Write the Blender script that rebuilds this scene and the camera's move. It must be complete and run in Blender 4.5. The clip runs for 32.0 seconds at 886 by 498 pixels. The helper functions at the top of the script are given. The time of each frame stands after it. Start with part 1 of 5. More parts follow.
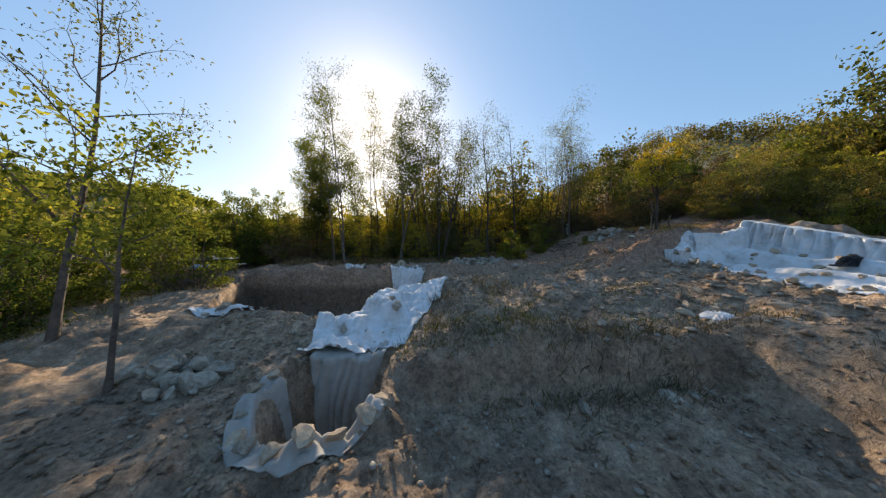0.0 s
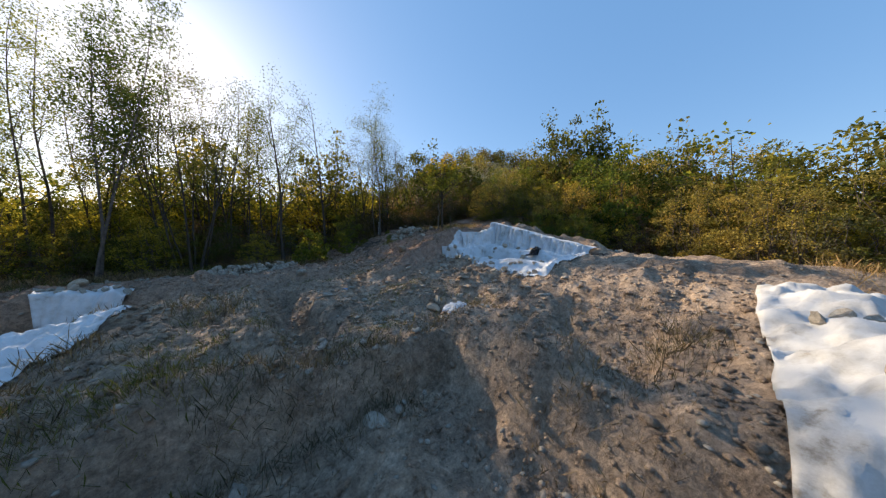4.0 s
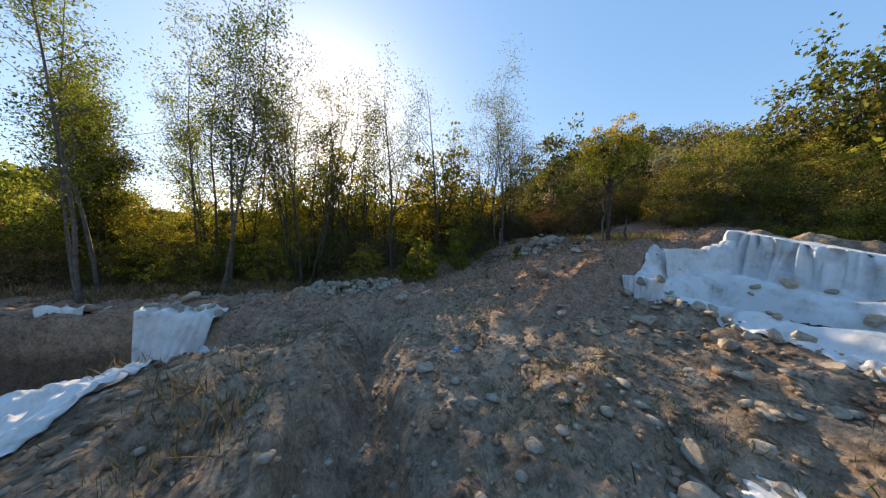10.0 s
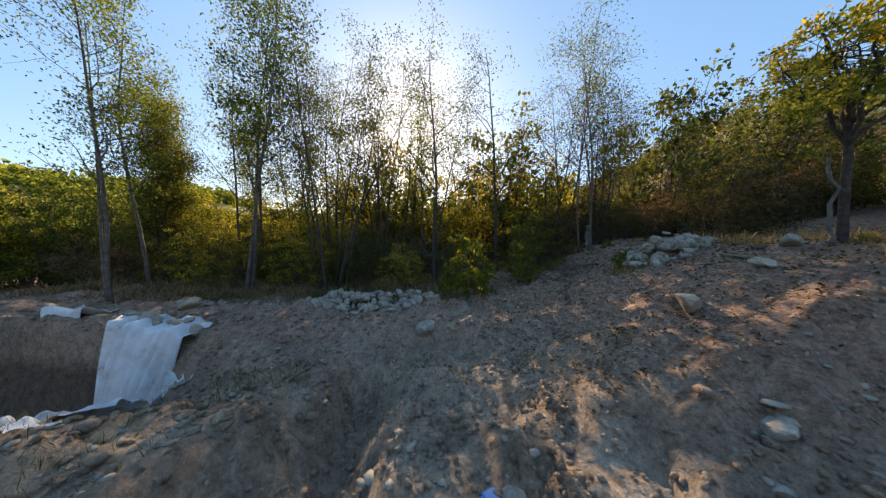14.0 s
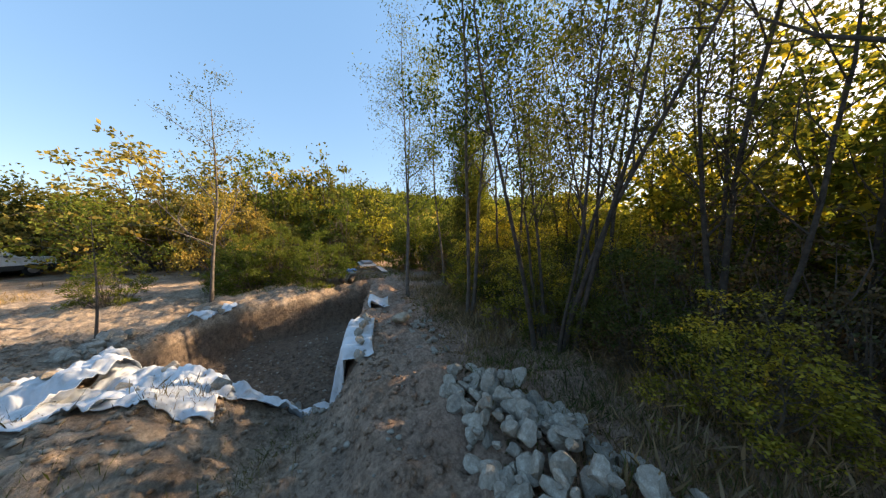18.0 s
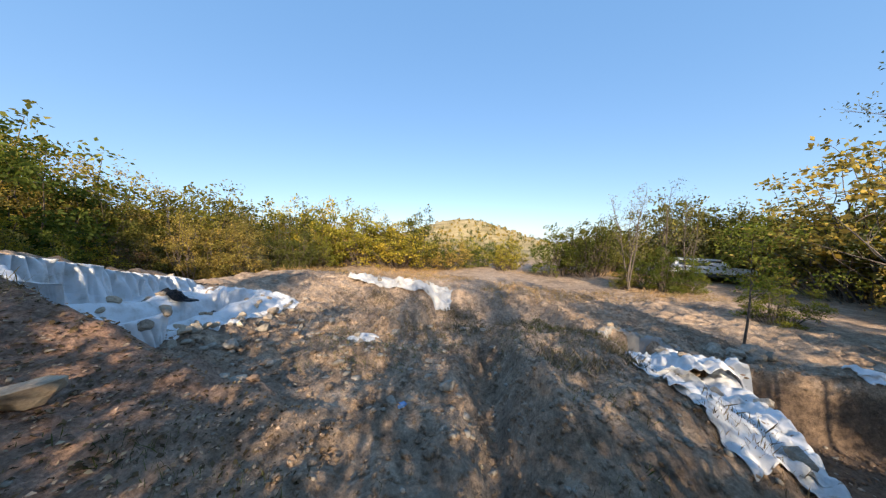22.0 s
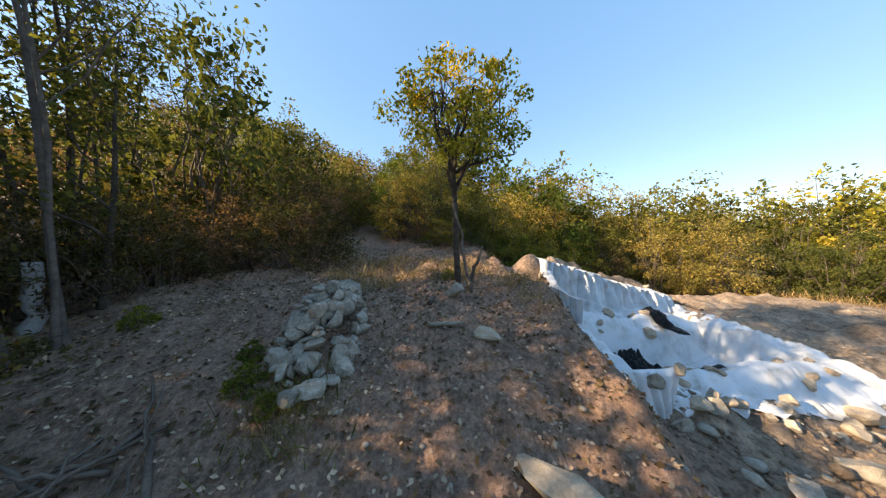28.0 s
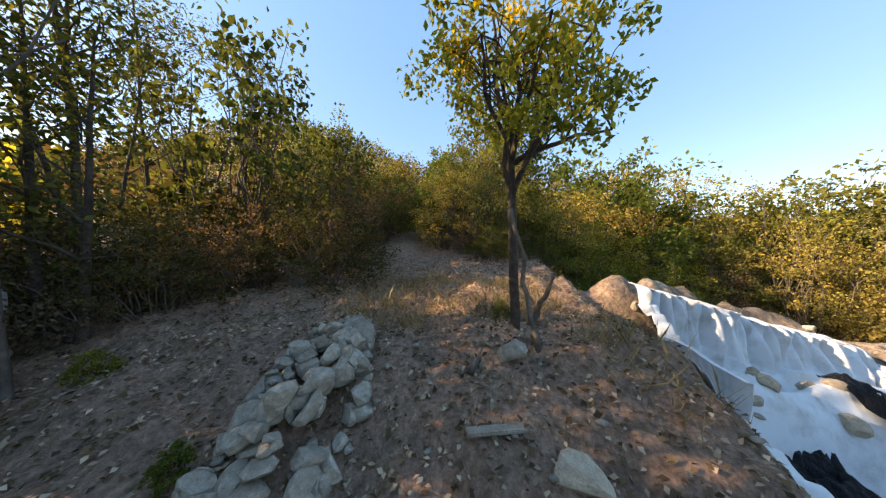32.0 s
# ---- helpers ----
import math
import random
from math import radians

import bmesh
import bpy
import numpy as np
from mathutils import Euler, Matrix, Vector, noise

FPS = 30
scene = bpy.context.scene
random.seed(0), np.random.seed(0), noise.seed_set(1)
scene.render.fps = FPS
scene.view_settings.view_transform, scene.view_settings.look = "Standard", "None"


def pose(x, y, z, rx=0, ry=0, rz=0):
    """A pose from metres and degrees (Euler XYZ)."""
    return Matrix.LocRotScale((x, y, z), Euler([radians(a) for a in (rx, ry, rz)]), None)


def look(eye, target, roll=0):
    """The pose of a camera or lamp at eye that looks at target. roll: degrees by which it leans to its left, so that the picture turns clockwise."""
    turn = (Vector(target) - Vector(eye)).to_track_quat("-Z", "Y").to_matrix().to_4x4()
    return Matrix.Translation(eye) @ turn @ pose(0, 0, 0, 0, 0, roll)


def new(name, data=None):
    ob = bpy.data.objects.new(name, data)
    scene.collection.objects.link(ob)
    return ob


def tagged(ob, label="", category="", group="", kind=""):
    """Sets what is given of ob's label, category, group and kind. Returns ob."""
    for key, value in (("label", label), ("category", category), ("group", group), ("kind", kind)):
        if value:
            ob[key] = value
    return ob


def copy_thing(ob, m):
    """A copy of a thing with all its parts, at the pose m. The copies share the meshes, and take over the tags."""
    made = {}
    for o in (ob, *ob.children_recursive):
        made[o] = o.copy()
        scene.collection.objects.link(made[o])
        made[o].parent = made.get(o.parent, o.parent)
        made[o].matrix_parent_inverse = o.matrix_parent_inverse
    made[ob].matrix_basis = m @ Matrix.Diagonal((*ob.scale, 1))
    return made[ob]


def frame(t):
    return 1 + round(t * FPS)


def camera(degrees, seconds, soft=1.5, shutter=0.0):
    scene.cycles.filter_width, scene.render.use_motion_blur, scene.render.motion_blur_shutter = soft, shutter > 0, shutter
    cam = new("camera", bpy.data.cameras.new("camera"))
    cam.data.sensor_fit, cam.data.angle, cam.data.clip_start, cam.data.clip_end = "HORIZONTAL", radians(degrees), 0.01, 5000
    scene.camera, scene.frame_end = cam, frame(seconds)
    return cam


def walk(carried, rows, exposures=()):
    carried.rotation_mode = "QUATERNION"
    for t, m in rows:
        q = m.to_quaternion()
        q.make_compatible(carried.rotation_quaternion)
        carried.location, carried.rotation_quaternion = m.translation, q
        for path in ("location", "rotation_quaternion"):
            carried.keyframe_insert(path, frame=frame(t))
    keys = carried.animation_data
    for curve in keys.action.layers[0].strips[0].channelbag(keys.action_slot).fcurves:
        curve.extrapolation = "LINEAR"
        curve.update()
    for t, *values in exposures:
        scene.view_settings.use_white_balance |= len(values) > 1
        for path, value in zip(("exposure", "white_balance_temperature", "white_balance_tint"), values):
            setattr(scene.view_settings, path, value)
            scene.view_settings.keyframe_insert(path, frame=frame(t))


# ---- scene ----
cam = camera(121.4, 32.0, soft=1.3)

# seconds, place, heading (clockwise from +y), tilt up, lean
PATH = [
    (0.0, -0.79, -1.45, 3.02, 8.0, -2.5, -0.1),
    (0.5, -0.41, -1.11, 2.91, 15.9, -2.2, -0.1),
    (1.0, 0.10, -1.08, 2.85, 24.2, -2.0, -0.1),
    (1.5, 0.64, -1.14, 2.87, 30.9, -2.0, -0.3),
    (2.0, 0.96, -1.33, 2.93, 36.3, -2.3, -0.4),
    (2.5, 1.21, -1.41, 2.99, 39.7, -2.5, -0.5),
    (4.5, 1.90, -1.23, 3.15, 41.3, -3.5, -0.6),
    (5.0, 1.89, -0.99, 3.19, 39.9, -3.6, -0.4),
    (5.5, 1.85, -0.67, 3.18, 38.0, -3.7, -0.1),
    (6.0, 1.99, -0.24, 3.12, 34.6, -3.5, 0.0),
    (6.5, 2.13, -0.02, 3.05, 31.3, -3.2, 0.1),
    (7.0, 2.20, 0.30, 2.99, 28.3, -3.1, 0.2),
    (7.5, 2.19, 0.69, 2.95, 26.3, -2.9, 0.4),
    (8.0, 2.44, 1.11, 2.96, 23.6, -2.9, 0.4),
    (8.5, 2.77, 1.48, 3.07, 20.5, -2.7, 0.3),
    (9.0, 3.00, 1.94, 3.22, 18.5, -2.7, 0.4),
    (9.5, 3.12, 2.21, 3.35, 17.0, -2.7, 0.4),
    (10.0, 3.14, 2.31, 3.41, 16.3, -2.5, 0.5),
    (10.5, 3.33, 2.53, 3.37, 14.9, -2.4, 0.4),
    (11.0, 3.47, 2.77, 3.35, 14.2, -2.3, 0.4),
    (11.5, 3.51, 3.03, 3.33, 13.9, -2.3, 0.4),
    (12.0, 3.61, 3.12, 3.37, 13.1, -2.3, 0.5),
    (12.5, 3.80, 3.25, 3.37, 11.8, -2.3, 0.5),
    (13.0, 3.93, 3.45, 3.37, 10.4, -2.3, 0.6),
    (13.5, 3.89, 3.71, 3.32, 9.0, -2.1, 0.7),
    (15.5, 5.82, 8.25, 3.60, -39.8, -4.0, 0.1),
    (16.0, 5.49, 8.43, 3.62, -44.9, -3.9, 0.1),
    (16.5, 5.32, 8.58, 3.68, -51.0, -3.8, 0.2),
    (17.0, 4.96, 8.83, 3.77, -57.9, -4.6, 0.1),
    (17.5, 4.62, 8.96, 3.78, -64.9, -4.2, 0.0),
    (18.0, 4.23, 9.04, 3.77, -70.8, -3.7, 0.2),
    (18.5, 4.01, 9.14, 3.92, -76.3, -4.0, 0.4),
    (19.0, 4.03, 9.27, 4.00, -83.7, -3.7, 0.1),
    (19.5, 3.66, 9.16, 3.95, -92.9, -3.4, 0.2),
    (20.0, 3.26, 9.17, 3.85, -106.8, -2.6, 0.2),
    (20.5, 3.22, 8.98, 3.93, -120.6, -2.8, 0.1),
    (21.0, 3.64, 8.98, 4.18, -137.3, -3.2, -0.1),
    (21.5, 3.82, 9.91, 4.14, -163.5, -2.7, 1.1),
    (22.0, 3.87, 10.11, 3.97, -182.1, -1.9, 1.1),
    (22.5, 4.17, 10.28, 3.96, -199.2, -1.5, 1.1),
    (23.0, 3.67, 9.54, 3.95, -226.9, -2.3, 0.2),
    (23.5, 3.91, 9.48, 3.96, -240.2, -2.7, 0.2),
    (24.0, 4.17, 9.43, 3.97, -253.0, -2.8, 0.1),
    (24.5, 4.32, 9.51, 4.10, -260.5, -3.2, 0.4),
    (25.0, 4.66, 9.56, 4.09, -264.5, -2.9, 0.5),
    (25.5, 5.02, 9.64, 4.13, -267.4, -3.0, 0.5),
    (27.5, 6.02, 9.07, 4.23, -267.9, -3.4, 0.1),
    (28.0, 6.24, 8.99, 4.21, -265.3, -3.3, 0.1),
    (28.5, 6.33, 8.85, 4.26, -264.4, -3.0, -0.0),
    (29.0, 6.52, 8.74, 4.27, -262.2, -3.0, -0.0),
    (29.5, 6.68, 8.55, 4.34, -261.3, -3.0, 0.0),
    (30.0, 6.64, 8.31, 4.39, -262.6, -2.9, 0.2),
    (30.5, 6.68, 8.30, 4.41, -264.7, -3.0, 0.3),
    (31.0, 7.00, 8.57, 4.38, -267.8, -3.0, 0.2),
    (31.5, 7.25, 8.78, 4.47, -271.8, -3.4, 0.4),
    (32.0, 7.53, 8.90, 4.43, -276.6, -3.1, 0.4),
]


def cam_pose(x, y, z, heading, tilt, lean):
    h, p = radians(heading), radians(tilt)
    way = Vector((math.sin(h) * math.cos(p), math.cos(h) * math.cos(p), math.sin(p)))
    eye = Vector((x, y, z))
    return look(eye, eye + way, lean)


walk(cam, [(r[0], cam_pose(*r[1:])) for r in PATH], exposures=[(0.0, 0.72, 7800, 11), (4.5, 0.70, 7100, 11), (7.0, 0.78, 7200, 11), (9.0, 0.92, 7500, 11), (11.0, 1.0, 7800, 12), (13.0, 1.0, 7800, 12), (16.0, 1.15, 7900, 13), (17.0, 1.22, 8200, 13), (19.0, 1.22, 8500, 13), (20.5, 1.08, 7900, 12), (22.0, 0.95, 7300, 12), (25.0, 1.12, 7700, 12), (28.0, 1.32, 8300, 12), (30.0, 1.30, 8000, 13), (32.0, 1.42, 8700, 14)])

# ---- light ----
SUN_AZ, SUN_EL = radians(-7.5), radians(24)
world = bpy.data.worlds.new("sky")
scene.world = world
world.use_nodes = True
wn = world.node_tree.nodes
sky = wn.new("ShaderNodeTexSky")
sky.sky_type = "NISHITA"
sky.sun_disc = False
sky.sun_elevation, sky.sun_rotation = SUN_EL, SUN_AZ
sky.air_density, sky.dust_density, sky.ozone_density = 1.0, 0.6, 1.6
haze = wn.new("ShaderNodeMix")
haze.data_type = "RGBA"
haze.inputs[0].default_value = 0.6
haze.inputs[7].default_value = (0.535, 1.64, 3.65, 1)
world.node_tree.links.new(sky.outputs[0], haze.inputs[6])
world.node_tree.links.new(haze.outputs[2], wn["Background"].inputs[0])
wn["Background"].inputs[1].default_value = 0.15
sun = new("sun", bpy.data.lights.new("sun", "SUN"))
sun.data.energy, sun.data.angle, sun.data.color = 5.0, radians(0.6), (1.0, 0.87, 0.70)
sun_way = Vector((math.sin(SUN_AZ) * math.cos(SUN_EL), math.cos(SUN_AZ) * math.cos(SUN_EL), math.sin(SUN_EL)))
sun.matrix_world = look(sun_way * 60, (0, 0, 0))


# ---- materials ----
def material(name, rough=0.9, metal=0.0):
    m = bpy.data.materials.new(name)
    m.use_nodes = True
    b = m.node_tree.nodes["Principled BSDF"]
    b.inputs["Roughness"].default_value = rough
    b.inputs["Metallic"].default_value = metal
    b.inputs["Specular IOR Level"].default_value = 0.25
    return m, m.node_tree, b


def coords(nt, kind="Object"):
    return nt.nodes.new("ShaderNodeTexCoord").outputs[kind]


def noise_tex(nt, vec, scale, detail=5, rough=0.6):
    n = nt.nodes.new("ShaderNodeTexNoise")
    n.inputs["Scale"].default_value, n.inputs["Detail"].default_value, n.inputs["Roughness"].default_value = scale, detail, rough
    nt.links.new(vec, n.inputs["Vector"])
    return n.outputs["Fac"]


def ramp(nt, fac, stops):
    r = nt.nodes.new("ShaderNodeValToRGB")
    while len(r.color_ramp.elements) < len(stops):
        r.color_ramp.elements.new(0.5)
    for e, (p, c) in zip(r.color_ramp.elements, stops):
        e.position, e.color = p, (*c, 1)
    nt.links.new(fac, r.inputs[0])
    return r.outputs[0]


def mixc(nt, fac, a, b, mode="MIX"):
    m = nt.nodes.new("ShaderNodeMix")
    m.data_type, m.blend_type = "RGBA", mode
    for sock, v in ((m.inputs[0], fac), (m.inputs[6], a), (m.inputs[7], b)):
        if isinstance(v, (int, float)):
            sock.default_value = v
        elif isinstance(v, tuple):
            sock.default_value = (*v, 1)
        else:
            nt.links.new(v, sock)
    return m.outputs[2]


def bump(nt, b, height, strength=0.5, dist=0.02):
    n = nt.nodes.new("ShaderNodeBump")
    n.inputs["Strength"].default_value, n.inputs["Distance"].default_value = strength, dist
    nt.links.new(height, n.inputs["Height"])
    nt.links.new(n.outputs[0], b.inputs["Normal"])


def grained(name, dark, light, scale, fine, rough=0.9, strength=0.6, dist=0.02, vary=0.0):
    m, nt, b = material(name, rough)
    v = coords(nt)
    c = ramp(nt, noise_tex(nt, v, scale), [(0.3, dark), (0.7, light)])
    c = mixc(nt, 0.6, c, ramp(nt, noise_tex(nt, v, fine), [(0.3, (0.55, 0.55, 0.55)), (0.7, (1.25, 1.25, 1.25))]), "MULTIPLY")
    if vary:
        o = nt.nodes.new("ShaderNodeObjectInfo")
        c = mixc(nt, 1.0, c, ramp(nt, o.outputs["Random"], [(0, (1 - vary,) * 3), (1, (1 + vary,) * 3)]), "MULTIPLY")
    nt.links.new(c, b.inputs["Base Color"])
    bump(nt, b, noise_tex(nt, v, fine), strength, dist)
    return m


def leafy(name, low, high, trans=0.45):
    m = bpy.data.materials.new(name)
    m.use_nodes = True
    nt = m.node_tree
    nt.nodes.remove(nt.nodes["Principled BSDF"])
    g = nt.nodes.new("ShaderNodeNewGeometry")
    o = nt.nodes.new("ShaderNodeObjectInfo")
    c = ramp(nt, g.outputs["Random Per Island"], [(0.0, low), (0.75, high), (1.0, tuple(min(1, k * 1.25) for k in high))])
    c = mixc(nt, 1.0, c, ramp(nt, o.outputs["Random"], [(0, (0.6, 0.7, 0.75)), (1, (1.2, 1.1, 1.0))]), "MULTIPLY")
    c = mixc(nt, 1.0, c, ramp(nt, noise_tex(nt, coords(nt), 1.3, 3), [(0.32, (0.62, 0.72, 0.7)), (0.5, (1, 1, 1)), (0.68, (1.35, 1.2, 1.1))]), "MULTIPLY")
    d, t, mix = nt.nodes.new("ShaderNodeBsdfDiffuse"), nt.nodes.new("ShaderNodeBsdfTranslucent"), nt.nodes.new("ShaderNodeMixShader")
    mix.inputs[0].default_value = trans
    nt.links.new(c, d.inputs[0])
    nt.links.new(mixc(nt, 1.0, c, (1.3, 1.2, 0.65), "MULTIPLY"), t.inputs[0])
    nt.links.new(d.outputs[0], mix.inputs[1])
    nt.links.new(t.outputs[0], mix.inputs[2])
    nt.links.new(mix.outputs[0], nt.nodes["Material Output"].inputs[0])
    return m


def soil_material():
    m, nt, b = material("soil", 0.95)
    v = coords(nt)
    big = noise_tex(nt, v, 0.35, 4)
    mid = noise_tex(nt, v, 2.2, 8, 0.7)
    fine = noise_tex(nt, v, 22, 8, 0.75)
    c = ramp(nt, mid, [(0.30, (0.17, 0.112, 0.075)), (0.5, (0.41, 0.29, 0.20)), (0.68, (0.66, 0.50, 0.37))])
    c = mixc(nt, ramp(nt, big, [(0.42, (0, 0, 0)), (0.6, (0.6, 0.6, 0.6))]), c, (0.45, 0.34, 0.25))
    # moist dark patches of freshly turned spoil
    wet = noise_tex(nt, v, 0.8, 6, 0.65)
    c = mixc(nt, ramp(nt, wet, [(0.50, (0, 0, 0)), (0.62, (0.55, 0.55, 0.55))]), c, mixc(nt, fine, (0.10, 0.07, 0.052), (0.30, 0.222, 0.165)))
    # brown leaf mould on the wooded side, dry grass far away
    sep = nt.nodes.new("ShaderNodeSeparateXYZ")
    nt.links.new(v, sep.inputs[0])

    def rng(sock, a, z):
        r = nt.nodes.new("ShaderNodeMapRange")
        r.interpolation_type = "SMOOTHSTEP"
        r.inputs[1].default_value, r.inputs[2].default_value = a, z
        nt.links.new(sock, r.inputs[0])
        return r.outputs[0]

    def mul(p, q):
        k = nt.nodes.new("ShaderNodeMath")
        k.operation = "MULTIPLY"
        nt.links.new(p, k.inputs[0])
        nt.links.new(q, k.inputs[1])
        return k.outputs[0]

    mould = mixc(nt, fine, (0.16, 0.083, 0.055), (0.60, 0.39, 0.285))
    wood_side = mul(rng(sep.outputs[1], 7.2, 10.5), ramp(nt, mid, [(0.3, (0.3, 0.3, 0.3)), (0.6, (1, 1, 1))]))
    c = mixc(nt, wood_side, c, mould)
    slope_side = mul(mul(rng(sep.outputs[0], 5.6, 7.4), rng(sep.outputs[1], 5.5, 7.2)), ramp(nt, mid, [(0.25, (0.5, 0.5, 0.5)), (0.55, (1, 1, 1))]))
    c = mixc(nt, slope_side, c, mould)
    # brown earth in the dug trench, darkened below the rim to stand for shade
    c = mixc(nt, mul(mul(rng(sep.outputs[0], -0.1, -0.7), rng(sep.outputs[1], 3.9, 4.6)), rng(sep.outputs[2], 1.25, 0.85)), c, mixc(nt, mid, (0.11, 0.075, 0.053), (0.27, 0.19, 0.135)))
    far = nt.nodes.new("ShaderNodeVectorMath")
    far.operation = "LENGTH"
    nt.links.new(v, far.inputs[0])
    dry = ramp(nt, noise_tex(nt, v, 0.12, 6), [(0.3, (0.20, 0.16, 0.07)), (0.55, (0.42, 0.33, 0.17)), (0.75, (0.5, 0.41, 0.25))])
    c = mixc(nt, rng(far.outputs["Value"], 24, 45), c, dry)
    c = mixc(nt, 0.75, c, ramp(nt, fine, [(0.25, (0.4, 0.4, 0.4)), (0.75, (1.4, 1.4, 1.4))]), "MULTIPLY")
    c = mixc(nt, 0.8, c, ramp(nt, noise_tex(nt, v, 7.5, 6, 0.8), [(0.36, (0.5, 0.5, 0.5)), (0.5, (1, 1, 1)), (0.66, (1.45, 1.42, 1.38))]), "MULTIPLY")
    vor = nt.nodes.new("ShaderNodeTexVoronoi")
    vor.inputs["Scale"].default_value = 9
    nt.links.new(v, vor.inputs["Vector"])
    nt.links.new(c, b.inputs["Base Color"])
    h = mixc(nt, 0.25, fine, vor.outputs["Distance"])
    h = mixc(nt, 0.4, h, mid)
    bump(nt, b, h, 1.0, 0.11)
    return m


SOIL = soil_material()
STONE = grained("limestone", (0.25, 0.21, 0.165), (0.47, 0.415, 0.34), 5, 28, 0.85, 0.5, 0.015, 0.22)
TAN_STONE = grained("tan_stone", (0.36, 0.27, 0.19), (0.52, 0.42, 0.31), 4, 24, 0.85, 0.5, 0.015, 0.15)
BARK = grained("bark", (0.04, 0.03, 0.024), (0.11, 0.088, 0.072), 9, 40, 0.95, 0.8, 0.02)
PALE_BARK = grained("pale_bark", (0.075, 0.06, 0.05), (0.19, 0.155, 0.13), 7, 35, 0.9, 0.6, 0.01)
WOOD = grained("weathered_wood", (0.22, 0.17, 0.12), (0.40, 0.33, 0.26), 6, 60, 0.85, 0.4, 0.005)
TWIG = grained("dry_twig", (0.08, 0.06, 0.048), (0.19, 0.15, 0.12), 6, 50, 0.95, 0.4, 0.01)


def cloth_material(name="geotextile", tint=(0.68, 0.69, 0.70)):
    m, nt, b = material(name, 0.8)
    v = coords(nt)
    dirt = ramp(nt, noise_tex(nt, v, 2.1, 7, 0.7), [(0.30, (0.46, 0.40, 0.33)), (0.40, (0.80, 0.78, 0.75)), (0.54, (1, 1, 1))])
    c = mixc(nt, 1.0, dirt, tint, "MULTIPLY")
    nt.links.new(c, b.inputs["Base Color"])
    bump(nt, b, mixc(nt, 0.25, noise_tex(nt, v, 6, 3, 0.5), noise_tex(nt, v, 45, 3)), 0.3, 0.04)
    b.inputs["Sheen Weight"].default_value = 0.15
    return m


CLOTH = cloth_material()
DIRTY_CLOTH = cloth_material("dirty_geotextile", (0.38, 0.36, 0.33))
LEAF_GREEN = leafy("green_leaf", (0.055, 0.080, 0.018), (0.17, 0.20, 0.055), 0.55)
LEAF_OLIVE = leafy("olive_leaf", (0.062, 0.070, 0.022), (0.17, 0.172, 0.053), 0.42)
LEAF_YELLOW = leafy("yellow_leaf", (0.15, 0.14, 0.025), (0.46, 0.40, 0.08), 0.5)
LEAF_AMBER = leafy("amber_leaf", (0.28, 0.20, 0.02), (0.62, 0.45, 0.06), 0.55)
# brown-green leaf, darkened and less translucent to stand for wood-edge shade
LEAF_SHADED = leafy("shaded_olive_leaf", (0.04, 0.038, 0.018), (0.125, 0.11, 0.045), 0.3)
LEAF_BRIGHT = leafy("bright_leaf", (0.10, 0.13, 0.025), (0.27, 0.29, 0.07), 0.55)
LEAF_GOLD = leafy("golden_leaf", (0.15, 0.115, 0.035), (0.45, 0.35, 0.11), 0.45)
LEAF_BROWN = leafy("brown_leaf", (0.085, 0.055, 0.035), (0.24, 0.16, 0.095), 0.28)
LEAF_GREY = leafy("grey_green_leaf", (0.09, 0.095, 0.05), (0.24, 0.24, 0.13), 0.45)
DRY_GRASS = leafy("dry_grass", (0.18, 0.13, 0.07), (0.40, 0.30, 0.17), 0.3)
WITHERED = leafy("withered_weed", (0.10, 0.075, 0.05), (0.30, 0.23, 0.155), 0.3)
WEED = leafy("weed", (0.06, 0.08, 0.025), (0.17, 0.18, 0.065), 0.4)

# ---- terrain ----
RNG = np.random.default_rng(7)
LATTICE = RNG.random((128, 128))


def sstep(a, b, v):
    t = np.clip((v - a) / (b - a), 0, 1)
    return t * t * (3 - 2 * t)


def vnoise(x, y):
    xi, yi = np.floor(x).astype(int), np.floor(y).astype(int)
    u, w = x - xi, y - yi
    u, w = u * u * (3 - 2 * u), w * w * (3 - 2 * w)
    g = lambda i, j: LATTICE[(xi + i) % 128, (yi + j) % 128]
    return (g(0, 0) * (1 - u) + g(1, 0) * u) * (1 - w) + (g(0, 1) * (1 - u) + g(1, 1) * u) * w - 0.5


def fbm(x, y, octaves=4):
    return sum(vnoise(x * 2.03 ** k + 17.1 * k, y * 2.03 ** k + 5.3 * k) * 0.5 ** k for k in range(octaves))


def ridge(x, y, a, b, width):
    """How near (x, y) is to the line from a to b: 1 on it, falling off over width."""
    dx, dy = b[0] - a[0], b[1] - a[1]
    t = np.clip(((x - a[0]) * dx + (y - a[1]) * dy) / (dx * dx + dy * dy), 0, 1)
    d2 = (x - a[0] - t * dx) ** 2 + (y - a[1] - t * dy) ** 2
    return np.exp(-d2 / width ** 2)


def inside(x, y, corners, soft):
    """1 inside the convex polygon (counter-clockwise corners), 0 outside, with sides that fall over soft metres."""
    r = 1.0
    for (ax, ay), (bx, by) in zip(corners, corners[1:] + corners[:1]):
        n = math.hypot(bx - ax, by - ay)
        d = ((bx - ax) * (y - ay) - (by - ay) * (x - ax)) / n
        r = r * sstep(-soft * 0.2, soft, d)
    return r


TRENCH = [(-2.2, 4.3), (0.25, 8.72), (-7.4, 9.75), (-5.8, 5.5)]
PIT = [(-2.62, 1.3), (-1.32, 1.25), (-1.15, 3.05), (-2.8, 3.2)]
EXCAV = [(9.1, 2.7), (13.1, 2.4), (11.9, 5.9), (9.2, 6.3)]
PATH_UP = ((8.6, 9.3), (28.0, 12.2))


